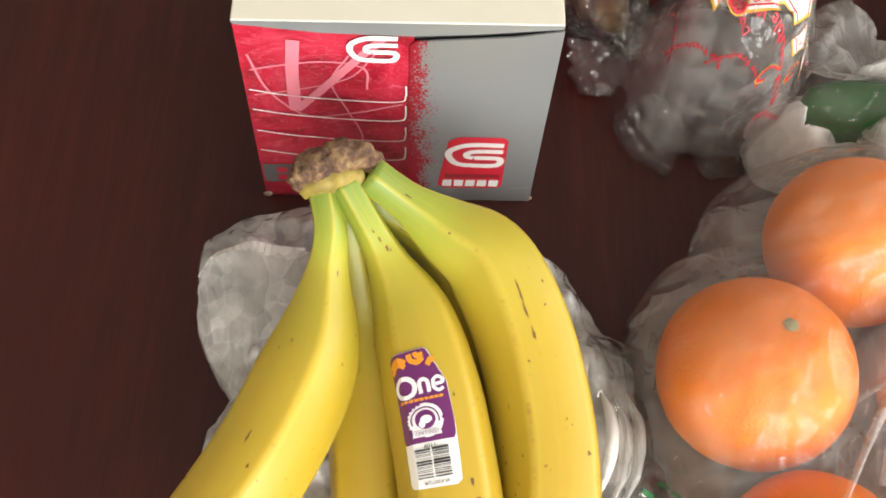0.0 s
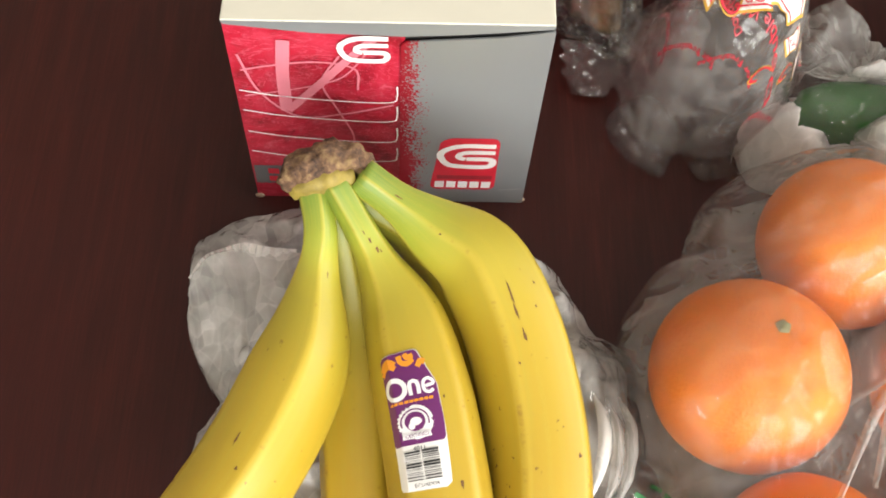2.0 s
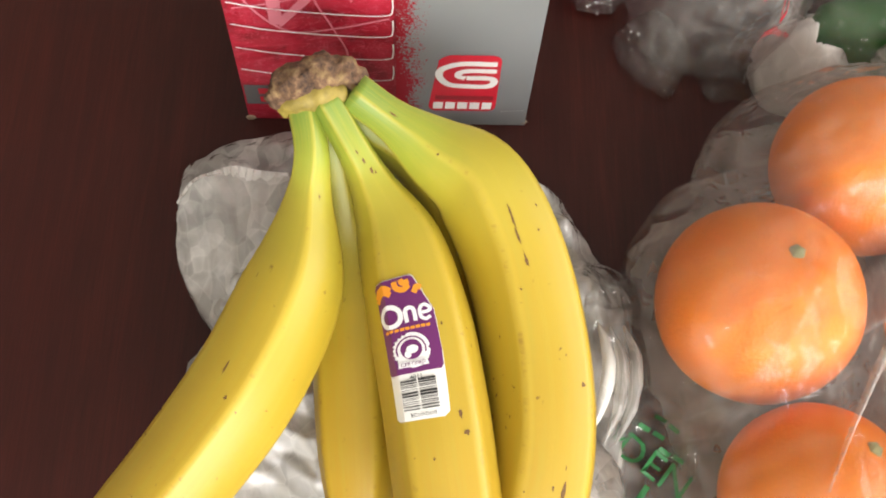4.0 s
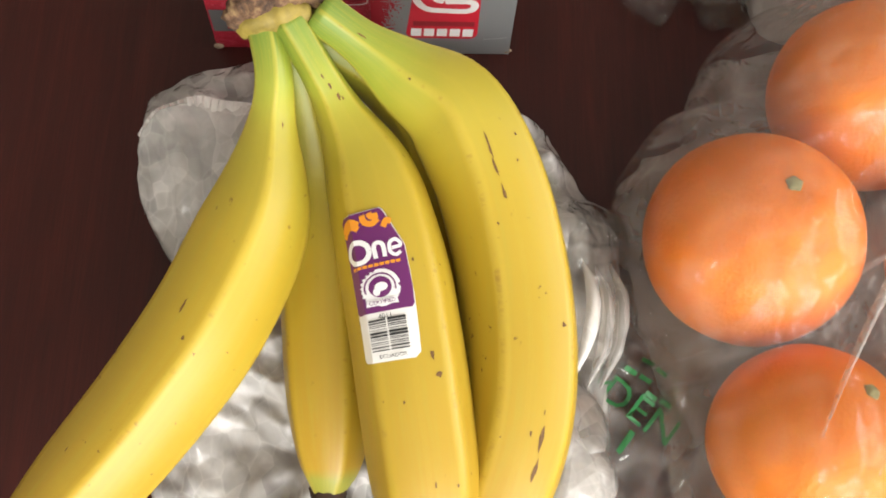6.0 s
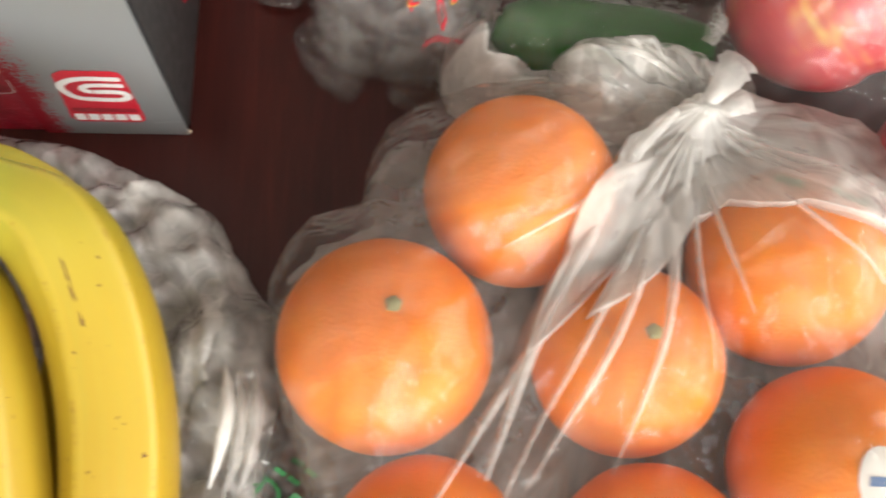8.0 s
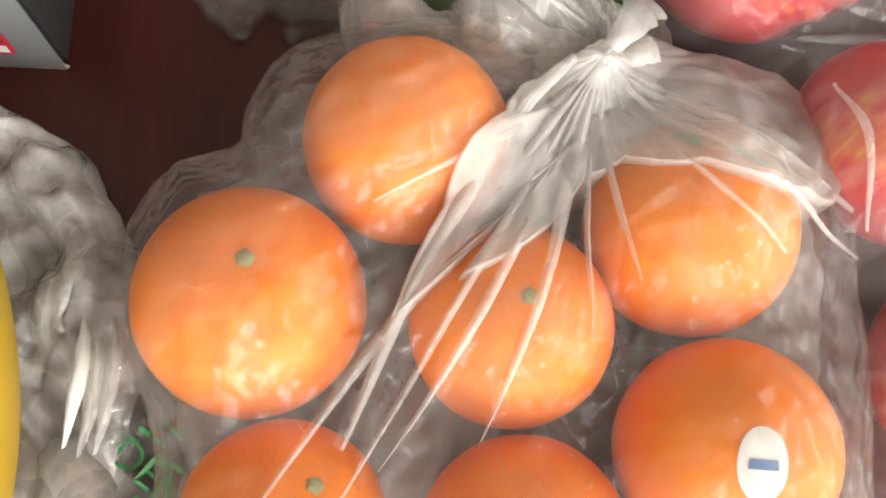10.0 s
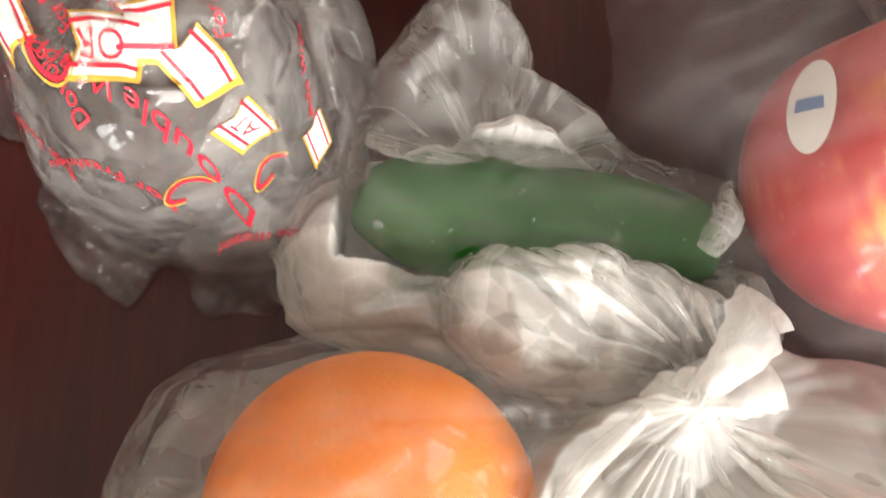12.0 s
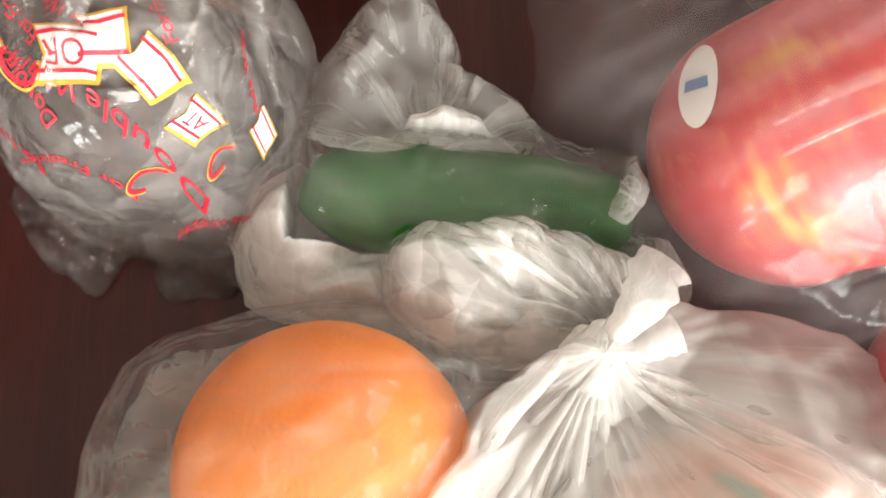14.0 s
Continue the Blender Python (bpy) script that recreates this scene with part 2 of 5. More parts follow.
def crust():
    n = Nodes("bread_crust")
    c = n.coords()
    a = n.noise(c, 60, 6)
    col = n.ramp(a, [(0.3, (0.16, 0.055, 0.018)), (0.6, (0.33, 0.14, 0.05)), (0.8, (0.46, 0.24, 0.10))]).outputs[0]
    return n.done(n.add("BsdfPrincipled", {"Base Color": col, "Roughness": 0.6, "Normal": n.bump(a, 0.4, 0.003)}))


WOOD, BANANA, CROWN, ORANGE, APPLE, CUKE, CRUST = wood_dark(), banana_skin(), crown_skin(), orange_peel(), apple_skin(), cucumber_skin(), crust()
FILM = film("milky_bag_film", 0.02, 0.25, cell=1.6, gloss=0.45, rough=0.10, relief=0.12, streaks=True, crinkle=38, sharp=0.5)
FILM_BACK = film("milky_back_film", 0.20, 0.40, cell=1.6, gloss=0.6, rough=0.16, relief=0.2, streaks=True, sharp=0.5)
VEIL = film("milky_veil_film", 0.36, 0.30, cell=1.3, gloss=0.5, rough=0.2, relief=0.05, streaks=True, crinkle=30, sharp=0.35)
FILM_FOLD = film("folded_bag_film", 0.16, 0.46, cell=1.4, gloss=0.8, rough=0.12, relief=0.1, streaks=True, crinkle=45, sharp=0.5)
FILM_WHITE = film("gathered_bag_film", 0.24, 0.62, (0.96, 0.95, 0.92), cell=28, gloss=0.9, rough=0.13, relief=0.06, crinkle=55, sharp=0.6)
FILM_CLEAR = film("clear_bag_film", 0.01, 0.11, cell=30, gloss=1.1, rough=0.06, relief=0.06, crinkle=60, sharp=1.0)
FILM_BREAD = film("layered_cellophane", 0.03, 0.30, cell=30, gloss=1.0, rough=0.07, relief=0.06, crinkle=60, sharp=0.6)
FILM_APPLE = film("clear_apple_film", 0.03, 0.22, (0.95, 0.90, 0.93), cell=1.5, gloss=0.4, rough=0.1, relief=0.1, streaks=True, crinkle=30, sharp=0.4)
FILM_CUKE = film("thin_milky_film", 0.02, 0.20, cell=1.6, gloss=0.35, rough=0.1, relief=0.1, streaks=True, crinkle=55, sharp=0.6)
PAPER = film("white_crumpled_film", 0.62, 0.38, (0.96, 0.955, 0.93), cell=28, gloss=0.5, rough=0.2, relief=0.06, crinkle=60, sharp=0.6)
SILVER, RED = stipple_card(), red_card()
# body card: silver, its colour darkened to stand for the dim room it reflects
SHADED_SIDE_CARD = plain("shaded_silver_side_card", (0.09, 0.092, 0.094), 0.36, 0.6, 0.1, 20)
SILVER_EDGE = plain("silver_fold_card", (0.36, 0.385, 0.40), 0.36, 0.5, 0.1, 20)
CARD = plain("pale_card_top", (0.66, 0.64, 0.54), 0.5, 0.0, 0.06, 25)
CARD_EDGE = plain("raw_card_edge", (0.42, 0.33, 0.24), 0.85)
DARKBAND = plain("dark_grey_print", (0.13, 0.135, 0.14), 0.35)
INK_WHITE = plain("white_ink", (0.8, 0.8, 0.8), 0.4, var=0.04)
INK_PINK = plain("pink_ink", (0.70, 0.21, 0.27), 0.35, var=0.1)
INK_RED = plain("red_ink", (0.58, 0.018, 0.04), 0.35, var=0.06)
INK_DARKRED = plain("dark_red_ink", (0.30, 0.02, 0.03), 0.4)
INK_GOLD = plain("gold_ink", (0.62, 0.36, 0.05), 0.4)
INK_GREEN = plain("green_ink", (0.03, 0.20, 0.06), 0.45)
INK_BLACK = plain("black_ink", (0.03, 0.03, 0.03), 0.5)
INK_BLUE = plain("blue_ink", (0.10, 0.20, 0.42), 0.4)
INK_ORANGE = plain("orange_ink", (0.80, 0.30, 0.02), 0.4)
BANANA_BASE = plain("pale_banana_base", (0.33, 0.25, 0.045), 0.6, var=0.5, scale=200, bump=0.4)
STICKER = plain("white_sticker", (0.78, 0.77, 0.74), 0.35, var=0.04)
PURPLE = plain("purple_ink", (0.13, 0.016, 0.12), 0.35, var=0.06)
STEM = plain("dry_green_stem", (0.36, 0.37, 0.17), 0.7, var=0.4, scale=300)
TIP = plain("dry_brown_tip", (0.06, 0.03, 0.018), 0.85, var=0.5, scale=300, bump=0.6)
SPOT = plain("brown_banana_spot", (0.19, 0.095, 0.025), 0.7, var=0.5, scale=900)
WALL = plain("matt_wall_paint", (0.62, 0.59, 0.54), 0.8, scale=3)
CEILING_PAINT = plain("white_ceiling_paint", (0.78, 0.77, 0.75), 0.85, scale=3)
FLOOR_MAT = plain("brown_floor", (0.20, 0.13, 0.08), 0.5, scale=5)
FILLING = plain("brown_food", (0.20, 0.12, 0.05), 0.6, var=0.6, scale=90, bump=0.5)

# ---- building helpers ----


def link_mesh(name, verts, faces, mat, parent=None, uvs=None, smooth=True, label=""):
    me = bpy.data.meshes.new(name)
    me.from_pydata([tuple(v) for v in verts], [], faces)
    me.materials.append(mat)
    if uvs is not None:
        layer = me.uv_layers.new(name="UVMap")
        for loop in me.loops:
            layer.data[loop.index].uv = uvs[loop.vertex_index]
    if smooth:
        me.polygons.foreach_set("use_smooth", [True] * len(me.polygons))
    me.update()
    ob = new(name, me)
    ob.parent = parent
    if label:
        tagged(ob, label)
    return ob


def part(name, bm, material, parent, label="", smooth=False):
    me = bpy.data.meshes.new(name)
    bm.to_mesh(me)
    bm.free()
    me.materials.append(material)
    if smooth:
        me.polygons.foreach_set("use_smooth", [True] * len(me.polygons))
    ob = new(name, me)
    ob.parent = parent
    if label:
        tagged(ob, label)
    return ob


def thing(name, at, label, category, group="", turn=0.0):
    ob = new(name)
    ob.empty_display_size = 0.02
    ob.matrix_basis = pose(*at, 0, 0, turn)
    return tagged(ob, label, category, group)


def block(x0, x1, y0, y1, z0, z1, bevel=0.0, segs=2):
    bm = bmesh.new()
    bmesh.ops.create_cube(bm, size=1)
    for v in bm.verts:
        v.co = Vector(((x0 + x1) / 2 + v.co.x * (x1 - x0), (y0 + y1) / 2 + v.co.y * (y1 - y0), (z0 + z1) / 2 + v.co.z * (z1 - z0)))
    if bevel:
        bmesh.ops.bevel(bm, geom=bm.edges[:], offset=bevel, segments=segs, affect="EDGES")
    return bm


def spline(pts, n):
    """n points along a smooth curve through pts."""
    p = np.array([2 * np.array(pts[0]) - np.array(pts[1]), *pts, 2 * np.array(pts[-1]) - np.array(pts[-2])], float)
    out = []
    for u in np.linspace(0, len(pts) - 1 - 1e-9, n):
        i, f = int(u), u - int(u)
        a, b, c, d = p[i:i + 4]
        out.append(0.5 * ((2 * b) + (c - a) * f + (2 * a - 5 * b + 4 * c - d) * f * f + (3 * b - a - 3 * c + d) * f ** 3))
    return np.array(out)


class Tube:
    """A swept body with a radius along it; place() gives a point on its skin."""

    def __init__(self, pts, radii, n=60, lobes=0, lobe=0.0, twist=0.0):
        self.c = spline(pts, n)
        self.r = spline([(r, 0, 0) for r in radii], n)[:, 0]
        t = np.gradient(self.c, axis=0)
        self.t = t / np.linalg.norm(t, axis=1)[:, None]
        side = np.cross(self.t, (0, 0, 1))
        self.s = side / np.linalg.norm(side, axis=1)[:, None]
        self.u = np.cross(self.s, self.t)
        self.n, self.lobes, self.lobe, self.twist = n, lobes, lobe, twist

    def place(self, v, a, off=0.0):
        """v along 0..1, a angle in degrees from straight up, towards the side."""
        f = min(max(v, 0), 1) * (self.n - 1)
        i = min(int(f), self.n - 2)
        k = f - i
        c, r, s, u = (q[i] * (1 - k) + q[i + 1] * k for q in (self.c, self.r, self.s, self.u))
        if self.lobes:
            step = 2 * math.pi / self.lobes
            phi = (radians(a) + self.twist) % step - step / 2
            k = 1 + self.lobe * (0.9 / math.cos(phi) ** 1.5 - 1)
        else:
            k = 1.0
        rad = r * k + off
        return c + rad * (math.sin(radians(a)) * s + math.cos(radians(a)) * u)

    def mesh(self, name, mat, parent, ring=32, label=""):
        verts, uvs, faces = [], [], []
        for i in range(self.n):
            for j in range(ring):
                verts.append(self.place(i / (self.n - 1), 360 * j / ring))
                uvs.append((j / ring + self.twist / (2 * math.pi), i / (self.n - 1)))
        for i in range(self.n - 1):
            for j in range(ring):
                k = (j + 1) % ring
                faces.append((i * ring + j, i * ring + k, (i + 1) * ring + k, (i + 1) * ring + j))
        faces += [tuple(range(ring))[::-1], tuple(range((self.n - 1) * ring, self.n * ring))]
        return link_mesh(name, verts, [f[::-1] for f in faces], mat, parent, uvs, True, label)


def letters(text, size):
    """The built-in font's outlines as vertices and triangles, centred."""
    cu = bpy.data.curves.new("text", "FONT")
    cu.body, cu.size, cu.align_x, cu.align_y, cu.resolution_u = text, size, "CENTER", "CENTER", 3
    ob = bpy.data.objects.new("text", cu)
    scene.collection.objects.link(ob)
    me = bpy.data.meshes.new_from_object(ob.evaluated_get(bpy.context.evaluated_depsgraph_get()))
    bpy.data.objects.remove(ob)
    bm = bmesh.new()
    bm.from_mesh(me)
    bpy.data.meshes.remove(me)
    return bm


def flat(points):
    """A filled outline in the x, y plane."""
    bm = bmesh.new()
    bm.faces.new([bm.verts.new((x, y, 0)) for x, y in points])
    return bm


def oval(cx, cy, rx, ry, n=28):
    return [(cx + rx * math.cos(2 * math.pi * i / n), cy + ry * math.sin(2 * math.pi * i / n)) for i in range(n)]


def rounded(x0, x1, y0, y1, r, n=5):
    out = []
    for cx, cy, a0 in ((x1 - r, y1 - r, 0), (x0 + r, y1 - r, 90), (x0 + r, y0 + r, 180), (x1 - r, y0 + r, 270)):
        out += [(cx + r * math.cos(radians(a0 + 90 * i / n)), cy + r * math.sin(radians(a0 + 90 * i / n))) for i in range(n + 1)]
    return out


def band(pts, width):
    """A flat stroke of that width along pts in the x, y plane."""
    bm = bmesh.new()
    p = spline([(x, y, 0) for x, y in pts], max(12, 5 * len(pts)))
    t = np.gradient(p, axis=0)
    t /= np.linalg.norm(t, axis=1)[:, None]
    rows = [(bm.verts.new((q[0] - d[1] * width / 2, q[1] + d[0] * width / 2, 0)), bm.verts.new((q[0] + d[1] * width / 2, q[1] - d[0] * width / 2, 0))) for q, d in zip(p, t)]
    for (a, b), (c, d) in zip(rows, rows[1:]):
        bm.faces.new((a, b, d, c))
    return bm


def laid(bm, fn, limit=0.0):
    """Bends a flat shape over a surface: fn(x, y) gives the place; limit is the longest edge kept."""
    bmesh.ops.triangulate(bm, faces=bm.faces[:])
    for _ in range(7 if limit else 0):
        long = [e for e in bm.edges if e.calc_length() > limit]
        if not long:
            break
        bmesh.ops.subdivide_edges(bm, edges=long, cuts=1)
        bmesh.ops.triangulate(bm, faces=[f for f in bm.faces if len(f.verts) > 3])
    for v in bm.verts:
        v.co = Vector(fn(v.co.x, v.co.y))
    return bm


def tri(u):
    return 4 * abs(u - math.floor(u + 0.5)) - 1


@functools.lru_cache(None)
def fold_waves(seed, along, spread):
    rng = random.Random(int(seed * 100))
    return [(rng.uniform(0, math.pi) if along is None else radians(along) + rng.gauss(0, spread), f * rng.uniform(0.8, 1.2), rng.random()) for f in (0.55, 0.9, 1.3, 1.9, 2.7)]


def facets(x, y, seed, scale, along=None, spread=0.3):
    """Flat facets with sharp creases between them, about -1 to 1: crossed, bent folds. along: the way that the folds run, in degrees."""
    wx = x * scale + 0.9 * noise.noise((x * scale * 0.5, y * scale * 0.5, seed))
    wy = y * scale + 0.9 * noise.noise((x * scale * 0.5, y * scale * 0.5, seed + 9.1))
    total = 0.0
    for a, f, ph in fold_waves(seed, along, spread):
        total += tri((wy * math.cos(a) - wx * math.sin(a)) * f + ph) / (f + 0.5)
    return total * (0.55 + 0.9 * abs(noise.noise((x * scale * 0.3, y * scale * 0.3, seed + 4.4)))) / 1.5


def round_folds(x, y, at, seed, count):
    """Folds that spread from one point, as where film is gathered."""
    a = math.atan2(y - at[1], x - at[0])
    d = math.hypot(x - at[0], y - at[1])
    u = a * count / (2 * math.pi) + 0.5 * noise.noise((d * 40, a * 2, seed))
    return (tri(u) + 0.6 * tri(u * 1.7 + seed)) * (0.5 + 0.8 * abs(noise.noise((a * 3, d * 25, seed + 2))))


def lobe(name, outline, height, mat, parent, floor=0.0012, edge=0.8, ragged=0.03, keep=None, label="", run=None, rings=54, spokes=190):
    """A pillow of film inside an outline; floor is a height or gives one."""
    c = np.mean(np.array(outline), axis=0)
    base = floor if callable(floor) else (lambda x, y: floor)

    def lift(x, y, z):
        z = base(x, y) + z
        return keep(x, y, z) if keep else z
    return sheet(name, (float(c[0]), float(c[1])), outline, height, mat, parent, rings, spokes, 0.0, edge, ragged, lift, label, run)


def frill(name, pts, width, tooth, mat, parent, seed, label=""):
    """A pinched, zigzag edge of stiff film."""
    n = 110
    p = spline(pts, n)
    t = np.gradient(p, axis=0)
    side = np.cross(t / np.linalg.norm(t, axis=1)[:, None], (0, 0, 1))
    rng = random.Random(seed)
    step = [0.0]
    for _ in range(n):
        step.append(step[-1] + rng.uniform(0.05, 0.22))
    verts, faces = [], []
    for i in range(n):
        w = width * (0.65 + 0.35 * noise.noise((i * 0.09, seed, 0)))
        for j in range(6):
            f = j / 5
            k = tri(step[i]) * tooth * (1 - 0.75 * f)
            verts.append(p[i] + side[i] * (w * f + 0.5 * k) + np.array((0, 0, k - 0.9 * w * f * f)))
    for i in range(n - 1):
        for j in range(5):
            faces.append((i * 6 + j, i * 6 + j + 1, (i + 1) * 6 + j + 1, (i + 1) * 6 + j))
    return link_mesh(name, verts, faces, mat, parent, None, False, label)


def make_creases(count, box, seed, bias=None):
    """Straight tension folds: ends, half width and height of each."""
    rng = random.Random(seed)
    out = []
    for _ in range(count):
        x, y = rng.uniform(box[0], box[1]), rng.uniform(box[2], box[3])
        a = rng.uniform(0, math.pi)
        if bias and rng.random() < 0.6:
            a = math.atan2(y - bias[1], x - bias[0]) + rng.gauss(0, 0.25)
        half = rng.uniform(0.012, 0.034)
        out.append((x, y, math.cos(a), math.sin(a), half, rng.uniform(0.003, 0.009), rng.uniform(0.0012, 0.0036)))
    return np.array(out).T


def creased(folds, x, y):
    """The height that the folds add at a place."""
    cx, cy, dx, dy, half, width, tall = folds
    u, v = x - cx, y - cy
    q = 1 - np.abs(v * dx - u * dy) / width
    p = 1 - ((u * dx + v * dy) / half) ** 2
    return float(np.max(tall * np.maximum(q, 0) * np.maximum(p, 0)))


def sheet(name, centre, outline, height, mat, parent, rings=70, spokes=220, floor_z=0.0012, edge=0.22, ragged=0.0, keep=None, label="", run=None, smooth=True):
    """A film that lies over what is under it: height(x, y), falling to the table at its outline."""
    ang = sorted((math.atan2(y - centre[1], x - centre[0]), math.hypot(x - centre[0], y - centre[1])) for x, y in outline)
    a0, r0 = [a for a, _ in ang], [r for _, r in ang]
    verts, faces, uvs = [], [], []
    for i in range(rings + 1):
        s = i / rings
        fall = math.sqrt(max(0.0, 1 - max(0.0, (s - 1 + edge) / edge) ** 2))
        for j in range(spokes):
            a = -math.pi + 2 * math.pi * j / spokes
            R = np.interp(a, a0, r0, period=2 * math.pi)
            R *= 1 + ragged * noise.noise((math.cos(a) * 5, math.sin(a) * 5, 3.3)) + 0.4 * ragged * noise.noise((math.cos(a) * 17, math.sin(a) * 17, 7.3))
            x, y = centre[0] + s * R * math.cos(a), centre[1] + s * R * math.sin(a)
            z = max(floor_z, height(x, y) * fall)
            if keep:
                z = keep(x, y, z)
            verts.append((x, y, z))
            uvs.append(run(x, y) if run else (x * 30, y * 30))
    for i in range(rings):
        for j in range(spokes):
            k = (j + 1) % spokes
            faces.append((i * spokes + j, (i + 1) * spokes + j, (i + 1) * spokes + k, i * spokes + k))
    return link_mesh(name, verts, faces, mat, parent, uvs, smooth, label)


def ribbon(name, pts, widths, mat, parent, curl=0.002, seed=0.0, label="", across=7):
    """A pleat of film: a strip with a raised middle that narrows as it runs."""
    p = spline(pts, 26)
    w = spline([(a, 0, 0) for a in widths], 26)[:, 0]
    t = np.gradient(p, axis=0)
    t /= np.linalg.norm(t, axis=1)[:, None] + 1e-9
    s = np.cross(t, (0, 0, 1))
    s /= np.linalg.norm(s, axis=1)[:, None] + 1e-9
    up = np.cross(s, t)
    verts, faces, uvs = [], [], []
    for i in range(26):
        for j in range(across):
            uvs.append((seed * 3 + (j / (across - 1)) * (0.3 + w[i] * 40), i * 0.03 + seed))
            f = 2 * j / (across - 1) - 1
            wob = 0.25 * noise.noise((i * 0.3, seed, j * 0.4))
            verts.append(p[i] + s[i] * w[i] * (f + wob) / 2 + up[i] * curl * (1 - f * f + 0.8 * wob))
    for i in range(25):
        for j in range(across - 1):
            faces.append((i * across + j, i * across + j + 1, (i + 1) * across + j + 1, (i + 1) * across + j))
    return link_mesh(name, verts, faces, mat, parent, uvs, True, label)


def crumple(name, centre, axes, mat, parent, seed, scale=55.0, depth=0.35, turn=0.0, label="", fine=5):
    """A crushed lump of film with flat facets and sharp creases, flattened on the table."""
    bm = bmesh.new()
    bmesh.ops.create_icosphere(bm, subdivisions=fine, radius=1)
    m = Matrix.Rotation(radians(turn), 3, "Z")
    rng = random.Random(int(seed * 10))
    planes = [(Vector((rng.gauss(0, 1), rng.gauss(0, 1), rng.gauss(0, 1))).normalized(), rng.uniform(0.74, 1.05)) for _ in range(34)]
    for v in bm.verts:
        d = v.co.normalized()
        flat_k = min(1.2, min(h / max(0.2, nn.dot(d)) for nn, h in planes))
        px, py = d.x * axes[0] + 0.5 * d.z * axes[2], d.y * axes[1] - 0.5 * d.z * axes[2]
        k = flat_k * (1 + depth * 0.5 * facets(px, py, seed, scale * 0.55))
        co = m @ Vector((d.x * axes[0] * k, d.y * axes[1] * k, d.z * axes[2] * k)) + Vector(centre)
        co.z = max(co.z, 0.0015 + 0.0008 * k)
        v.co = co
    return part(name, bm, mat, parent, label, True)

# ---- the room, plain and closed ----

def room():
    x0, x1, y0, y1, z0, z1, th = -1.9, 1.8, -1.6, 2.3, -0.75, 1.75, 0.12
    f = part("floor", block(x0, x1, y0, y1, z0 - th, z0), FLOOR_MAT, None)
    tagged(f, "plain brown floor under the table", "floor", kind="structure")
    c = part("ceiling", block(x0 - th, x1 + th, y0 - th, y1 + th, z1, z1 + th), CEILING_PAINT, None)
    tagged(c, "plain white ceiling", "ceiling", kind="structure")

    def wall(name, boxes):
        ob = part(name, boxes[0], WALL, None)
        for b in boxes[1:]:
            me = ob.data
            bm = bmesh.new()
            bm.from_mesh(me)
            tmp = bpy.data.meshes.new("tmp")
            b.to_mesh(tmp)
            b.free()
            bm.from_mesh(tmp)
            bpy.data.meshes.remove(tmp)
            bm.to_mesh(me)
            bm.free()
        tagged(ob, "plain light painted wall", "wall", kind="structure")

    wall("wall_west", [block(x0 - th, x0, y0, y1, z0, z1)])
    wall("wall_north", [block(x0 - th, x1 + th, y1, y1 + th, z0, z1)])
    # the window walls have their openings cut through
    wall("wall_east", [block(x1, x1 + th, y0, -0.62, z0, z1), block(x1, x1 + th, 0.92, y1, z0, z1), block(x1, x1 + th, -0.62, 0.92, z0, 0.03), block(x1, x1 + th, -0.62, 0.92, 1.21, z1)])
    wall("wall_south", [block(x0 - th, -0.36, y0 - th, y0, z0, z1), block(0.96, x1 + th, y0 - th, y0, z0, z1), block(-0.36, 0.96, y0 - th, y0, z0, 0.08), block(-0.36, 0.96, y0 - th, y0, 1.22, z1)])


room()


def table():
    t = thing("table", (0.1, 0.25, -0.75), "dark mahogany-stained wooden table with a satin polish", "table")
    x0, x1, y0, y1 = -0.75, 0.75, -0.5, 0.65
    part("tabletop", block(x0, x1, y0, y1, 0.722, 0.75, 0.004, 3), WOOD, t)
    for a, b, c, d in ((x0 + 0.08, x1 - 0.08, y0 + 0.08, y0 + 0.1), (x0 + 0.08, x1 - 0.08, y1 - 0.1, y1 - 0.08), (x0 + 0.08, x0 + 0.1, y0 + 0.1, y1 - 0.1), (x1 - 0.1, x1 - 0.08, y0 + 0.1, y1 - 0.1)):
        part("apron", block(a, b, c, d, 0.64, 0.722, 0.002), WOOD, t)
    for sx in (x0 + 0.04, x1 - 0.1):
        for sy in (y0 + 0.04, y1 - 0.1):
            part("leg", block(sx, sx + 0.06, sy, sy + 0.06, 0, 0.722, 0.004), WOOD, t)


table()

# ---- soda carton ----


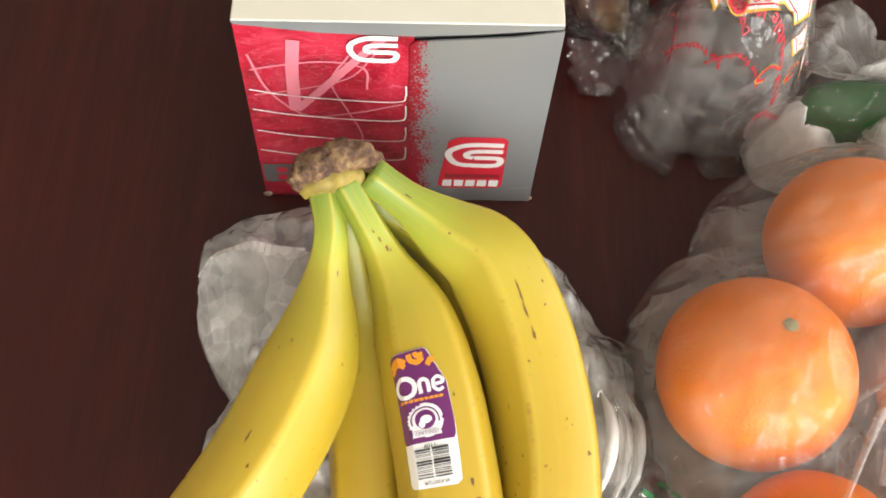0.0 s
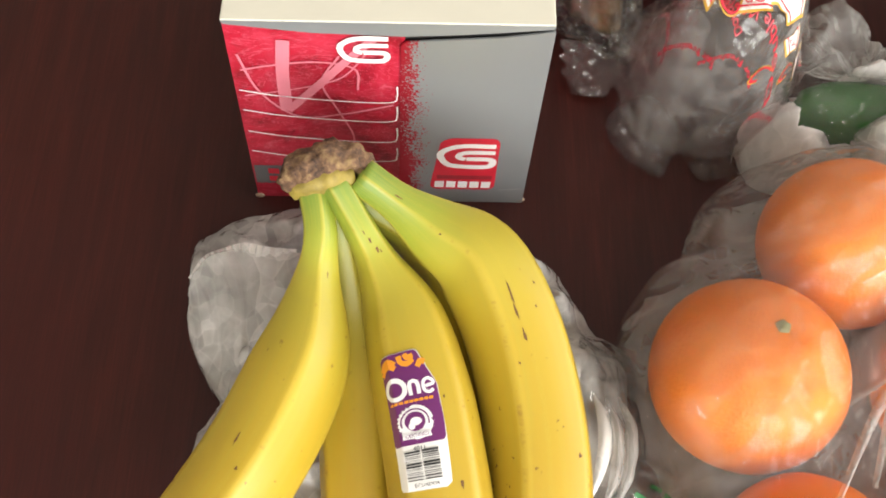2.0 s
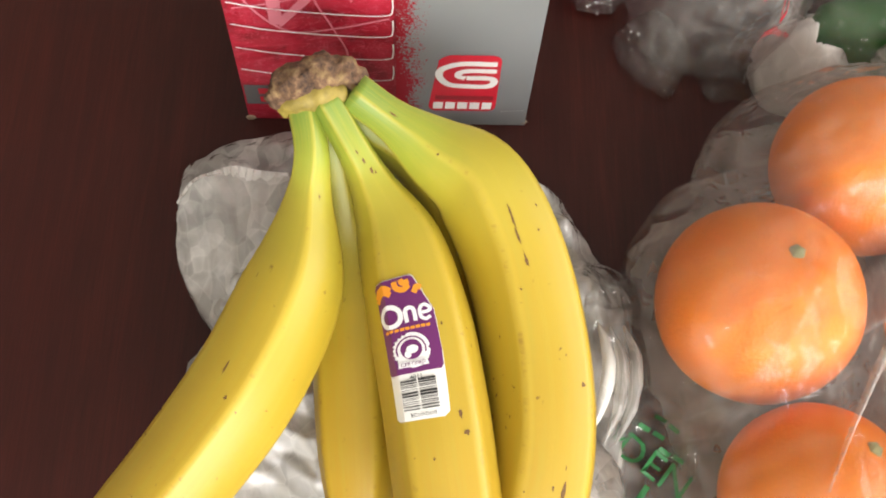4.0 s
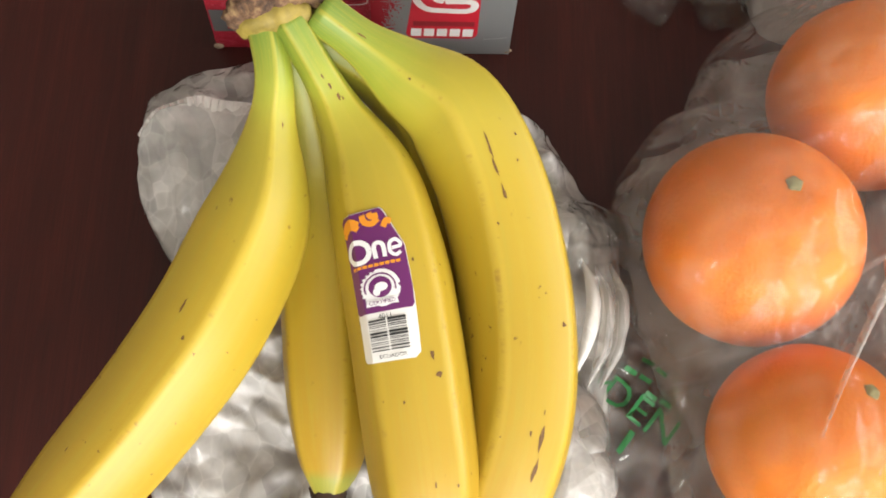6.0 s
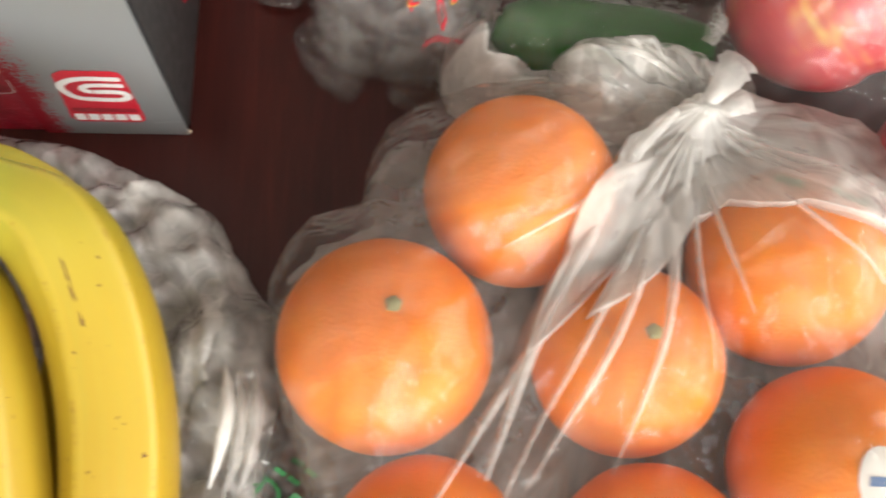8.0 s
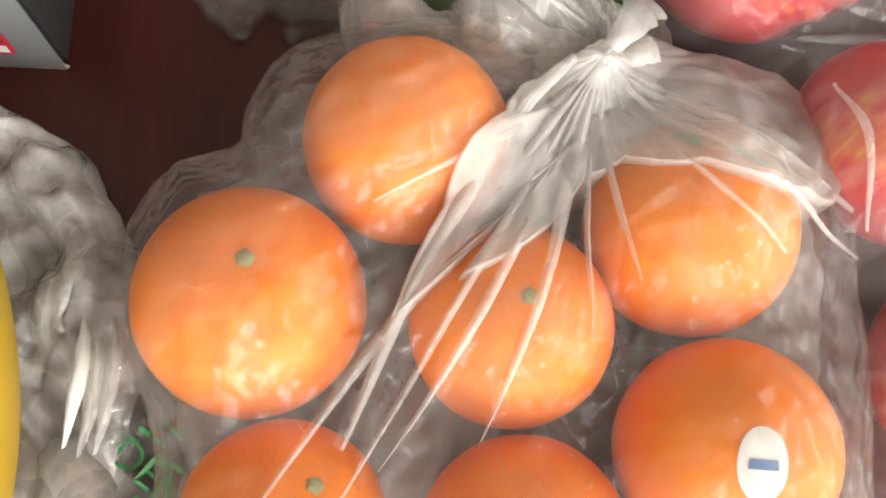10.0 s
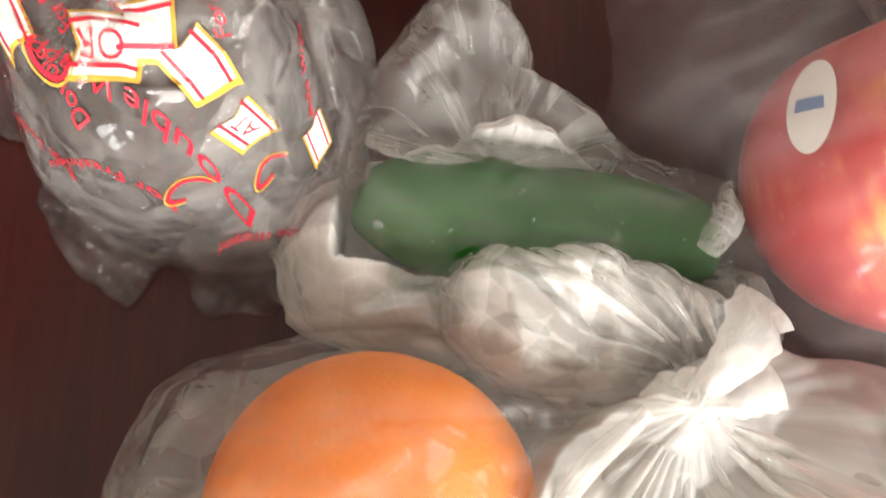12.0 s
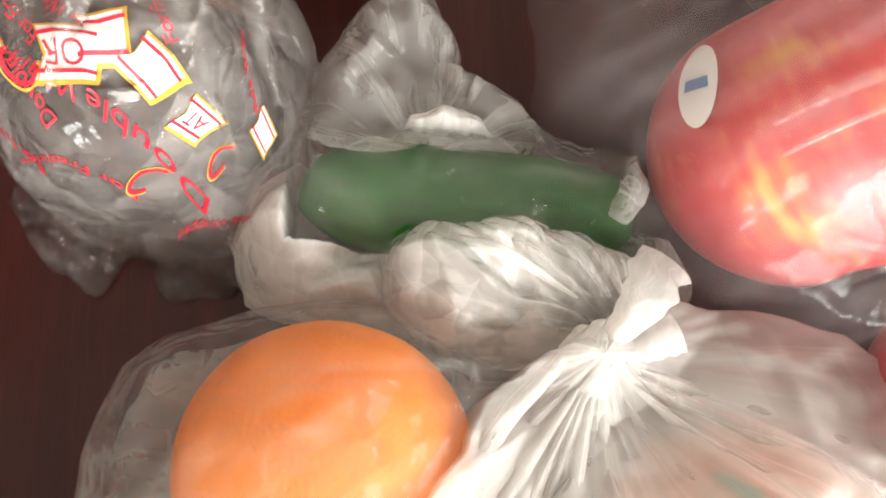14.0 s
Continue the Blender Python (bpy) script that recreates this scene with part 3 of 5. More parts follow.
def carton():
    W, H, D = 0.0655, 0.132, 0.30
    c = thing("soda_carton", (-0.0215, 0.262, 0), "red and silver cardboard soda carton with overlapping end flaps", "carton")

    def lean(x, z, y=0.0):
        """The carton draws in a little towards its top and leans back."""
        k = z / H
        left, right = -W + 0.0075 * k, W + 0.0015 * k
        return (left + (x + W) / (2 * W) * (right - left), y + 0.004 * k, z)

    bm = block(-W, W, 0.0012, D, 0.0003, H - 0.001, 0.0012, 2)
    for v in bm.verts:
        v.co = Vector(lean(v.co.x, v.co.z, v.co.y))
    part("body", bm, SHADED_SIDE_CARD, c, "silver-grey card, darkened to stand for shade")

    def panel(name, pts, mat, y, thick=0.0007, label=""):
        bm = bmesh.new()
        front = [bm.verts.new(lean(x, z, y)) for x, z in pts]
        back = [bm.verts.new(lean(x, z, y + thick)) for x, z in pts]
        bm.faces.new(front)
        bm.faces.new(back[::-1])
        n = len(pts)
        for i in range(n):
            bm.faces.new((front[(i + 1) % n], front[i], back[i], back[(i + 1) % n]))
        bmesh.ops.recalc_face_normals(bm, faces=bm.faces[:])
        return part(name, bm, mat, c, label)

    panel("left_flap", [(-W, 0.0005), (0.0065, 0.0005), (0.0065, 0.1235), (-0.02, 0.1245), (-0.045, 0.1262), (-W + 0.0005, 0.131)], RED, 0.0002, 0.0006, "glossy red card with white line print")
    panel("right_flap", [(0.0045, 0.0005), (W, 0.0005), (W, 0.1295), (0.045, 0.1255), (0.0075, 0.1222), (0.005, 0.1200)], SILVER, -0.0012, 0.0008, "silver card with a stippled red edge")
    panel("fold_edge", [(-W + 0.001, 0.1300), (-0.03, 0.1258), (0.006, 0.1246), (0.03, 0.1262), (W - 0.0005, 0.1300), (W - 0.0003, 0.1318), (-W + 0.0003, 0.1318)], SILVER_EDGE, -0.0006, 0.0006, "folded silver card edge")
    bm = block(-W + 0.0002, W - 0.0002, -0.0004, D - 0.001, H - 0.0009, H + 0.0002, 0.0004, 1)
    for v in bm.verts:
        v.co = Vector(lean(v.co.x, v.co.z, v.co.y))
    part("top_panel", bm, CARD, c, "pale cream card")
    for sx in (-W, W):
        part("worn_corner", crumb(lean(sx * 0.985, 0.0022, -0.0004), 0.0026), CARD_EDGE, c, "scuffed raw card corner")

    def ink(name, shapes, mat, y, parent=c, label=""):
        bm = bmesh.new()
        for s in shapes:
            tmp = bpy.data.meshes.new("tmp")
            s.to_mesh(tmp)
            s.free()
            bm.from_mesh(tmp)
            bpy.data.meshes.remove(tmp)
        laid(bm, lambda x, z: lean(x, z, y))
        return part(name, bm, mat, parent, label)

    L = -0.0004
    part_lines = []
    for z in (0.036, 0.052, 0.068, 0.082):
        part_lines.append(band([(-W + 0.002, z + 0.007), (-0.045, z + 0.003), (-0.015, z), (0.001, z), (0.0035, z + 0.004), (0.0035, z + 0.011)], 0.0007))
    for one in part_lines:
        ink("printed_line", [one], INK_WHITE, L, label="thin white printed line")
    sw = [band([(-0.042, 0.121), (-0.044, 0.1), (-0.0445, 0.075)], 0.0055), band([(-0.044, 0.075), (-0.032, 0.09), (-0.018, 0.108), (-0.006, 0.1225)], 0.004),
          band([(-W + 0.004, 0.112), (-0.055, 0.088), (-0.04, 0.071), (-0.02, 0.073), (0.002, 0.08)], 0.0011), band([(-W + 0.004, 0.102), (-0.05, 0.105), (-0.03, 0.108), (-0.014, 0.104), (-0.013, 0.09)], 0.0010),
          band([(-0.02, 0.112), (-0.028, 0.095), (-0.022, 0.075), (-0.016, 0.055), (-0.02, 0.035)], 0.0009), band([(-W + 0.004, 0.085), (-0.04, 0.09), (-0.02, 0.098), (-0.008, 0.115)], 0.0008)]
    for k, one in enumerate(sw):
        ink("printed_swirl", [one], INK_PINK, L + 0.00003 * k, label="pale pink printed swirl")
    ink("printed_band", [flat([(-W + 0.001, 0.014), (-0.012, 0.014), (-0.012, 0.030), (-W + 0.001, 0.030)])], DARKBAND, L + 0.0002)
    bars = [flat([(x, z), (x + 0.0052, z), (x + 0.0052, z + 0.0045), (x, z + 0.0045)]) for z in (0.0165, 0.0232) for x in (-0.058, -0.0515, -0.045, -0.0385)]
    for one in bars:
        ink("printed_bar", [one], INK_RED, L - 0.0001, label="dull red printed bar")

    def emblem(cx, cz, s, y, name="emblem"):
        """Two nested rounded strokes."""
        outer = [band([(cx + 0.5 * s, cz + 0.36 * s), (cx - 0.1 * s, cz + 0.36 * s), (cx - 0.42 * s, cz + 0.2 * s), (cx - 0.46 * s, cz - 0.02 * s), (cx - 0.3 * s, cz - 0.25 * s), (cx, cz - 0.3 * s), (cx + 0.36 * s, cz - 0.3 * s), (cx + 0.47 * s, cz - 0.2 * s), (cx + 0.46 * s, cz - 0.09 * s), (cx + 0.34 * s, cz - 0.05 * s), (cx + 0.0 * s, cz - 0.05 * s)], 0.13 * s),
                 band([(cx + 0.5 * s, cz + 0.16 * s), (cx + 0.05 * s, cz + 0.16 * s), (cx - 0.12 * s, cz + 0.1 * s), (cx - 0.14 * s, cz + 0.0 * s), (cx - 0.02 * s, cz - 0.06 * s)], 0.12 * s)]
        return ink(name, outer, INK_WHITE, y, label="white nested-stroke emblem")

    emblem(-0.0100, 0.1160, 0.0200, L - 0.0004)
    shape = [(x + (0.006 * (z - 0.047) / 0.0105 if x < 0.03 and z > 0.047 else 0), z) for x, z in rounded(0.0195, 0.0505, 0.0130, 0.0575, 0.004)]
    ink("logo_patch", [flat(shape)], INK_RED, -0.0014, label="red rounded logo patch")
    emblem(0.0358, 0.0420, 0.0260, -0.0016)
    for i in range(5):
        x = 0.0215 + i * 0.0056
        ink("logo_bar", [flat([(x, 0.0150), (x + 0.0045, 0.0150), (x + 0.0047, 0.0208), (x + 0.0002, 0.0208)])], INK_WHITE, -0.0016, label="white printed bar")
    ink("logo_bar", [flat([(0.0225, 0.0228), (0.0488, 0.0228), (0.0488, 0.0262), (0.0225, 0.0262)])], INK_DARKRED, -0.0016)
    ink("perforation", [flat([(0.0535 + i * 0.0018, 0.0125 + i * 0.0003), (0.0546 + i * 0.0018, 0.0126 + i * 0.0003), (0.0546 + i * 0.0018, 0.0129 + i * 0.0003), (0.0535 + i * 0.0018, 0.0128 + i * 0.0003)]) for i in range(6)], INK_WHITE, -0.0014)
    # the long side carries a large red patch with pale strokes
    def side(pts, off):
        return lambda y, z: (lean(W, z)[0] + off, y, z)
    bm = laid(flat([(0.046, 0.030), (0.052, 0.024), (0.16, 0.03), (0.16, 0.118), (0.052, 0.118), (0.046, 0.110)]), side(None, 0.0004))
    part("side_logo", bm, INK_RED, c, "red patch printed on the long side")
    for z in (0.05, 0.066, 0.082):
        part("side_stroke", laid(band([(0.056, z), (0.09, z + 0.002), (0.15, z + 0.002)], 0.006), side(None, 0.0007)), INK_WHITE, c)


def crumb(at, r):
    bm = bmesh.new()
    bmesh.ops.create_icosphere(bm, subdivisions=2, radius=r)
    for v in bm.verts:
        v.co = Vector((v.co.x * 0.9, v.co.y * 0.35, v.co.z * 0.7)) * (1 + 0.3 * noise.noise(v.co * 900)) + Vector(at)
    return bm


carton()

# ---- bananas ----
CURVES = {
    "A": ([(-0.0445, 0.2142, 0.101), (-0.0417, 0.1974, 0.094), (-0.0432, 0.1837, 0.084), (-0.0480, 0.1553, 0.073), (-0.0614, 0.1234, 0.066), (-0.0801, 0.0959, 0.058), (-0.1031, 0.0684, 0.050), (-0.123, 0.050, 0.043), (-0.132, 0.043, 0.041)],
          [0.0064, 0.0062, 0.0086, 0.0176, 0.0192, 0.0188, 0.017, 0.011, 0.004]),
    "B": ([(-0.0365, 0.2142, 0.104), (-0.0278, 0.2018, 0.094), (-0.0200, 0.1904, 0.084), (-0.0099, 0.1716, 0.075), (-0.0020, 0.1443, 0.072), (0.0036, 0.1177, 0.070), (0.0078, 0.0922, 0.067), (0.0119, 0.0659, 0.060), (0.014, 0.043, 0.050), (0.015, 0.033, 0.046)],
          [0.0062, 0.0060, 0.0082, 0.0156, 0.0184, 0.0187, 0.0185, 0.0175, 0.011, 0.004]),
    "C": ([(-0.0275, 0.2172, 0.1045), (-0.0137, 0.2110, 0.095), (0.0012, 0.2042, 0.085), (0.0196, 0.1938, 0.077), (0.0326, 0.1712, 0.069), (0.0407, 0.1399, 0.062), (0.0433, 0.1093, 0.057), (0.0405, 0.0832, 0.052), (0.033, 0.0600, 0.046), (0.024, 0.045, 0.041), (0.018, 0.039, 0.039)],
          [0.0070, 0.0076, 0.0128, 0.0178, 0.0190, 0.0193, 0.0193, 0.0187, 0.016, 0.010, 0.004]),
    "D": ([(-0.0400, 0.2150, 0.097), (-0.0365, 0.2050, 0.078), (-0.0330, 0.1813, 0.050), (-0.0292, 0.1537, 0.040), (-0.0274, 0.1286, 0.037), (-0.0250, 0.1001, 0.034), (-0.0238, 0.0790, 0.030), (-0.0241, 0.0675, 0.027)],
          [0.0068, 0.0078, 0.0135, 0.0165, 0.0165, 0.0155, 0.0115, 0.0055]),
    "E": ([(-0.0330, 0.2190, 0.098), (-0.0235, 0.2160, 0.083), (-0.0030, 0.2115, 0.068), (0.0150, 0.1960, 0.050), (0.0240, 0.1620, 0.036), (0.0180, 0.1250, 0.030), (0.0160, 0.0950, 0.028), (0.0120, 0.0720, 0.026)],
          [0.0066, 0.0085, 0.0140, 0.0165, 0.0165, 0.0160, 0.0130, 0.005]),
}
TWIST = {"A": 0.3, "B": 0.66, "C": 2.1, "D": 3.0, "E": 3.9}
TUBES = {k: Tube(p, r, 64, 5, 0.33, TWIST[k]) for k, (p, r) in CURVES.items()}


def bananas():
    b = thing("banana_bunch", (0, 0, 0), "bunch of yellow bananas with green necks on a crumpled bag", "bananas")
    for k, t in TUBES.items():
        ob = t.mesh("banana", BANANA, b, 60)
        end = t.c[-1]
        bm = bmesh.new()
        bmesh.ops.create_icosphere(bm, subdivisions=3, radius=t.r[-1] * 1.15)
        d = Vector(t.t[-1])
        for v in bm.verts:
            v.co = v.co * (1 + 0.25 * noise.noise(v.co * 500)) + d * (v.co.dot(d)) * 0.35 + Vector(end)
        part("blossom_end", bm, TIP, ob, "dry brown blossom end", True)
    # the brown crown that joins the necks
    crown = Tube([(-0.0545, 0.2125, 0.1040), (-0.050, 0.2155, 0.1075), (-0.042, 0.2190, 0.1095), (-0.032, 0.2215, 0.1090), (-0.0245, 0.2205, 0.1045)], [0.0030, 0.0058, 0.0066, 0.0064, 0.0040], 44)
    ob = crown.mesh("crown", CROWN, b, 36, "dry brown cut crown")
    for v in ob.data.vertices:
        q = v.co * 230
        v.co += v.normal * (0.0022 * noise.noise(q) + 0.0011 * noise.noise(q * 2.7))
    cut = Tube([(-0.0520, 0.2105, 0.1010), (-0.046, 0.2125, 0.1045), (-0.038, 0.2145, 0.1060), (-0.030, 0.2165, 0.1040)], [0.0030, 0.0052, 0.0056, 0.0045], 30)
    ob = cut.mesh("crown_base", BANANA_BASE, b, 28, "yellowish cut base of the crown")
    for v in ob.data.vertices:
        v.co += v.normal * 0.0010 * noise.noise(v.co * 240)
    # brown blemishes on the skins
    rng = random.Random(17)
    spots = [("B", 0.13, 8, 0.9, 1.2), ("B", 0.155, 2, 1.3, 1.7), ("B", 0.185, -6, 1.5, 2.0), ("B", 0.195, -14, 0.9, 1.1), ("B", 0.60, -22, 0.7, 1.5), ("B", 0.625, -26, 0.8, 0.9), ("A", 0.40, 62, 0.6, 1.6), ("A", 0.235, -42, 0.7, 1.8),
             ("A", 0.50, 12, 0.4, 1.6), ("A", 0.53, -6, 0.5, 0.5), ("C", 0.09, 10, 0.8, 2.2), ("C", 0.20, 25, 0.6, 0.6), ("C", 0.56, -38, 0.7, 0.7), ("C", 0.36, 2, 0.5, 3.2), ("C", 0.39, 3, 0.4, 2.6), ("C", 0.42, 2, 0.5, 2.0), ("C", 0.68, -22, 0.7, 3.0), ("C", 0.72, -24, 0.6, 2.6), ("C", 0.76, -22, 0.8, 1.4)]
    spots += [(rng.choice("ABC"), rng.uniform(0.3, 0.85), rng.uniform(-55, 55), rng.uniform(0.2, 0.4), rng.uniform(0.2, 0.7)) for _ in range(26)]
    for k, v, a, w, h in spots:
        t = TUBES[k]
        pts = [(w * (1 + 0.5 * rng.uniform(-1, 1)) * math.cos(q), h * (1 + 0.5 * rng.uniform(-1, 1)) * math.sin(q)) for q in np.linspace(0, 2 * math.pi, 11)[:-1]]
        part("blemish", laid(flat(pts), lambda x, y: t.place(v + y * 0.0048, a + x * 3.2, 0.00012), 0.6), SPOT, b)
    sticker(b)


def sticker(parent):
    """A curved label on the middle banana, with its print laid over the skin."""
    t = TUBES["B"]
    n = len(CURVES["B"][0]) - 1
    v0, v1 = 3.66 / n, 5.36 / n
    base = part("sticker", laid(flat([(-9.6, 0.2), (-8.6, -1.0), (-6, -1.4), (7.5, -1.4), (9.4, 0.2), (10.2, 20), (10.0, 36), (5.2, 48.6), (4.2, 49.4), (-8.4, 49.4), (-9.8, 48)]),
                                lambda x, y: (x, y, 0), 1.2), STICKER, parent, "white and purple oval-cornered fruit sticker")

    def wrap(off):
        def fn(x, y):
            v = v1 + (v0 - v1) * (y / 48.0)
            f = v * (t.n - 1)
            r = t.r[min(int(f), t.n - 1)]
            return t.place(v, 17 - math.degrees(x * 0.001 / r), off)
        return fn

    f0 = wrap(0.00025)
    for v in base.data.vertices:
        v.co = Vector(f0(v.co.x, v.co.y))

    def ink(name, shape, mat, off, cuts=5, label=""):
        return part(name, laid(shape, wrap(off * 1.5), 1.2 if cuts else 0.0), mat, base, label)

    ink("purple_field", flat([(-9.5, 16.2), (-8.6, 15.2), (8.9, 15.2), (9.7, 16.4), (10.0, 22), (9.7, 36), (4.8, 48.4), (3.9, 49.1), (-8.2, 49.1), (-9.5, 47.8)]), PURPLE, 0.00033)
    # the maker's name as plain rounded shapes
    ring = band([(-4.9 + 3.4 * math.cos(a), 36.2 + 3.6 * math.sin(a)) for a in np.linspace(0, 2 * math.pi, 24)], 1.7)
    ink("name_shape", ring, INK_WHITE, 0.00043, 2)
    ink("name_shape", band([(0.2, 33.0), (0.2, 37.2), (1.4, 38.2), (2.8, 37.6), (3.1, 36), (3.1, 33.0)], 1.4), INK_WHITE, 0.00043, 2)
    ink("name_shape", band([(8.3, 33.8), (6.6, 33.0), (5.0, 34.4), (5.2, 37.2), (6.9, 38.2), (8.4, 37.0), (8.2, 35.8), (5.6, 35.5)], 1.2), INK_WHITE, 0.00043, 2)
    for i in range(9):
        x = -7.8 + i * 1.75
        ink("tagline_bar", flat([(x, 30.3), (x + 1.4, 30.3), (x + 1.4, 31.4), (x, 31.4)]), INK_ORANGE, 0.00043, 1)
    for p in ([(-9, 44), (-7.5, 46.3), (-5.2, 46.8), (-3.2, 45.2)], [(-9, 42.4), (-7, 44.6), (-5, 45.0), (-3.4, 43.8)], [(-1.6, 48), (-1.2, 45.6), (1, 44.6), (3.2, 45.8)], [(0.6, 48.3), (1.2, 46.8), (3.4, 47.0)], [(4.2, 42.8), (5.6, 44.6), (7.0, 44.0)]):
        ink("fruit_shape", band(p, 1.9), INK_ORANGE, 0.00043, 1)
    teeth = []
    for i in range(48):
        a = 2 * math.pi * i / 48
        r = 6.3 if i % 2 else 5.5
        teeth.append((r * math.cos(a), 23.0 + r * math.sin(a)))
    ink("seal", flat(teeth), INK_WHITE, 0.00043)
    ink("seal_ring", band([(4.7 * math.cos(a), 23.0 + 4.7 * math.sin(a)) for a in np.linspace(-0.3, math.pi + 0.3, 24)], 0.5), PURPLE, 0.00052, 1)
    ink("seal_disc", flat(oval(0, 23.2, 3.5, 3.5)), PURPLE, 0.00052, 4)
    ink("seal_shape", flat(oval(0.3, 23.2, 2.0, 1.5)), INK_WHITE, 0.0006, 3)
    ink("seal_shape", flat(oval(-1.3, 21.6, 1.1, 1.3)), INK_WHITE, 0.0006, 3)
    ink("seal_ribbon", flat([(-4.9, 17.2), (4.9, 17.2), (4.6, 19.2), (-4.6, 19.2)]), INK_WHITE, 0.0006, 4)
    word = letters("CERTIFIED", 1.75)
    for v in word.verts:
        v.co.y += 18.2
    ink("seal_word", word, PURPLE, 0.00068, 0)
    for text, x, y, s in (("4011", 0, 13.6, 2.2), ("ECUADOR", 0.8, 0.3, 1.8)):
        w = letters(text, s)
        for v in w.verts:
            v.co.x += x
            v.co.y += y
        ink("printed_word", w, INK_BLACK, 0.0004, 0)
    rng = random.Random(5)
    y = 2.2
    while y < 12.3:
        h = rng.choice((0.22, 0.3, 0.5, 0.8))
        ink("barcode_bar", flat([(-5.2, y), (-0.2, y), (-0.2, y + h * 0.8), (-5.2, y + h * 0.8)]), INK_BLACK, 0.0004, 2)
        ink("barcode_bar", flat([(0.4, y), (6.2, y), (6.2, y + h), (0.4, y + h)]), INK_BLACK, 0.0004, 2)
        y += h + rng.choice((0.25, 0.4, 0.6))


bananas()

# ---- the bag under the bananas ----
UNDER = [(c, r) for k in TUBES for c, r in zip(TUBES[k].c[::2], TUBES[k].r[::2])]


def below_bananas(x, y, z):
    for c, r in UNDER:
        d2 = (x - c[0]) ** 2 + (y - c[1]) ** 2
        if d2 < r * r:
            z = min(z, c[2] - math.sqrt(r * r - d2) - 0.0008)
    return max(z, 0.0012)


def lump(x, y, cx, cy, r, h):
    return h * math.exp(-((x - cx) ** 2 + (y - cy) ** 2) / (r * r))


def banana_bag_height(x, y):
    base = 0.010 + lump(x, y, -0.075, 0.150, 0.03, 0.012) + lump(x, y, 0.066, 0.165, 0.020, 0.016) + lump(x, y, 0.04, 0.22, 0.02, 0.014) - lump(x, y, 0.1, 0.1, 0.025, 0.006)
    return max(0.002, base + 0.0075 * facets(x, y, 3.7, 38))


def banana_bag():
    b = thing("produce_bag", (0, 0, 0), "crumpled empty-looking clear produce bag under the bananas", "plastic bag")
    outline = [(-0.114, 0.212), (-0.113, 0.2345), (-0.098, 0.245), (-0.071, 0.2545), (-0.022, 0.256), (0.030, 0.238), (0.0486, 0.2282), (0.0616, 0.2182), (0.0663, 0.2069), (0.0765, 0.1904), (0.088, 0.178), (0.089, 0.15), (0.084, 0.12), (0.080, 0.09), (0.082, 0.066), (0.07, 0.045), (0.03, 0.03), (-0.04, 0.03), (-0.085, 0.05), (-0.1035, 0.112), (-0.1035, 0.131), (-0.093, 0.1559), (-0.1036, 0.1713), (-0.1088, 0.1927)]
    sheet("film", (-0.01, 0.14), outline, banana_bag_height, FILM_WHITE, b, 100, 300, 0.0015, 0.12, 0.03, below_bananas)
    # the gathered end: a soft fall of film below a pinched edge
    fall = [(-0.1075, 0.2075), (-0.1013, 0.2141), (-0.0928, 0.2172), (-0.083, 0.2198), (-0.0727, 0.2176), (-0.055, 0.2176), (-0.045, 0.200), (-0.050, 0.170), (-0.070, 0.145), (-0.093, 0.157), (-0.1030, 0.171), (-0.1080, 0.193)]

    def fall_h(x, y):
        k = min(1.0, max(0.0, (y - 0.150) / 0.065))
        return 0.012 + 0.021 * k * k * (3 - 2 * k) + 0.0028 * facets(x, y, 5.2, 52, 80, 0.35)
    lobe("gathered_end", fall, fall_h, FILM_WHITE, b, 0.0012, 0.10, 0.02, below_bananas, "milky gathered film", None, 70, 220)
    frill("pleated_edge", [(-0.1080, 0.2060, 0.028), (-0.1010, 0.2141, 0.033), (-0.0928, 0.2172, 0.035), (-0.083, 0.2198, 0.036), (-0.0727, 0.2180, 0.036), (-0.060, 0.2178, 0.034)], 0.0075, 0.0013, PAPER, b, 4, "opaque white pleated edge")
    # the shiny bulge on the other side
    bulge = [(0.066, 0.190), (0.0785, 0.188), (0.0895, 0.181), (0.0925, 0.173), (0.0905, 0.159), (0.0935, 0.145), (0.0915, 0.126), (0.084, 0.112), (0.072, 0.106), (0.058, 0.115), (0.055, 0.150), (0.058, 0.175)]
    lobe("bag_lobe", bulge, lambda x, y: 0.026 + 0.0045 * facets(x, y, 8.8, 48, 75, 0.5), FILM_CLEAR, b, 0.0012, 0.75, 0.04, below_bananas, "clear shiny bulge of film")
    lobe("bag_lobe", [(0.052, 0.112), (0.068, 0.116), (0.078, 0.104), (0.081, 0.085), (0.079, 0.060), (0.066, 0.046), (0.052, 0.052), (0.047, 0.080)], lambda x, y: 0.022 + 0.004 * facets(x, y, 6.6, 42, 100, 0.5), FILM_WHITE, b, 0.0012, 0.8, 0.04, below_bananas)
    for i, (x, y) in enumerate(((0.072, 0.137), (0.0775, 0.134), (0.083, 0.135))):
        ribbon("pleat", [(x - 0.002, y + 0.020, 0.024), (x + 0.001, y + 0.006, 0.0305), (x - 0.001, y - 0.012, 0.029), (x - 0.006, y - 0.026, 0.018)], [0.001, 0.005, 0.005, 0.001], PAPER if i == 0 else FILM_FOLD, b, 0.0022, i + 0.5)
    # flat printed panel with green capitals
    def panel_h(x, y):
        return 0.0055 + 0.003 * facets(x, y, 2.3, 34)
    out2 = [(0.076, 0.125), (0.088, 0.138), (0.104, 0.13), (0.112, 0.1), (0.109, 0.072), (0.1, 0.06), (0.083, 0.062), (0.077, 0.09)]
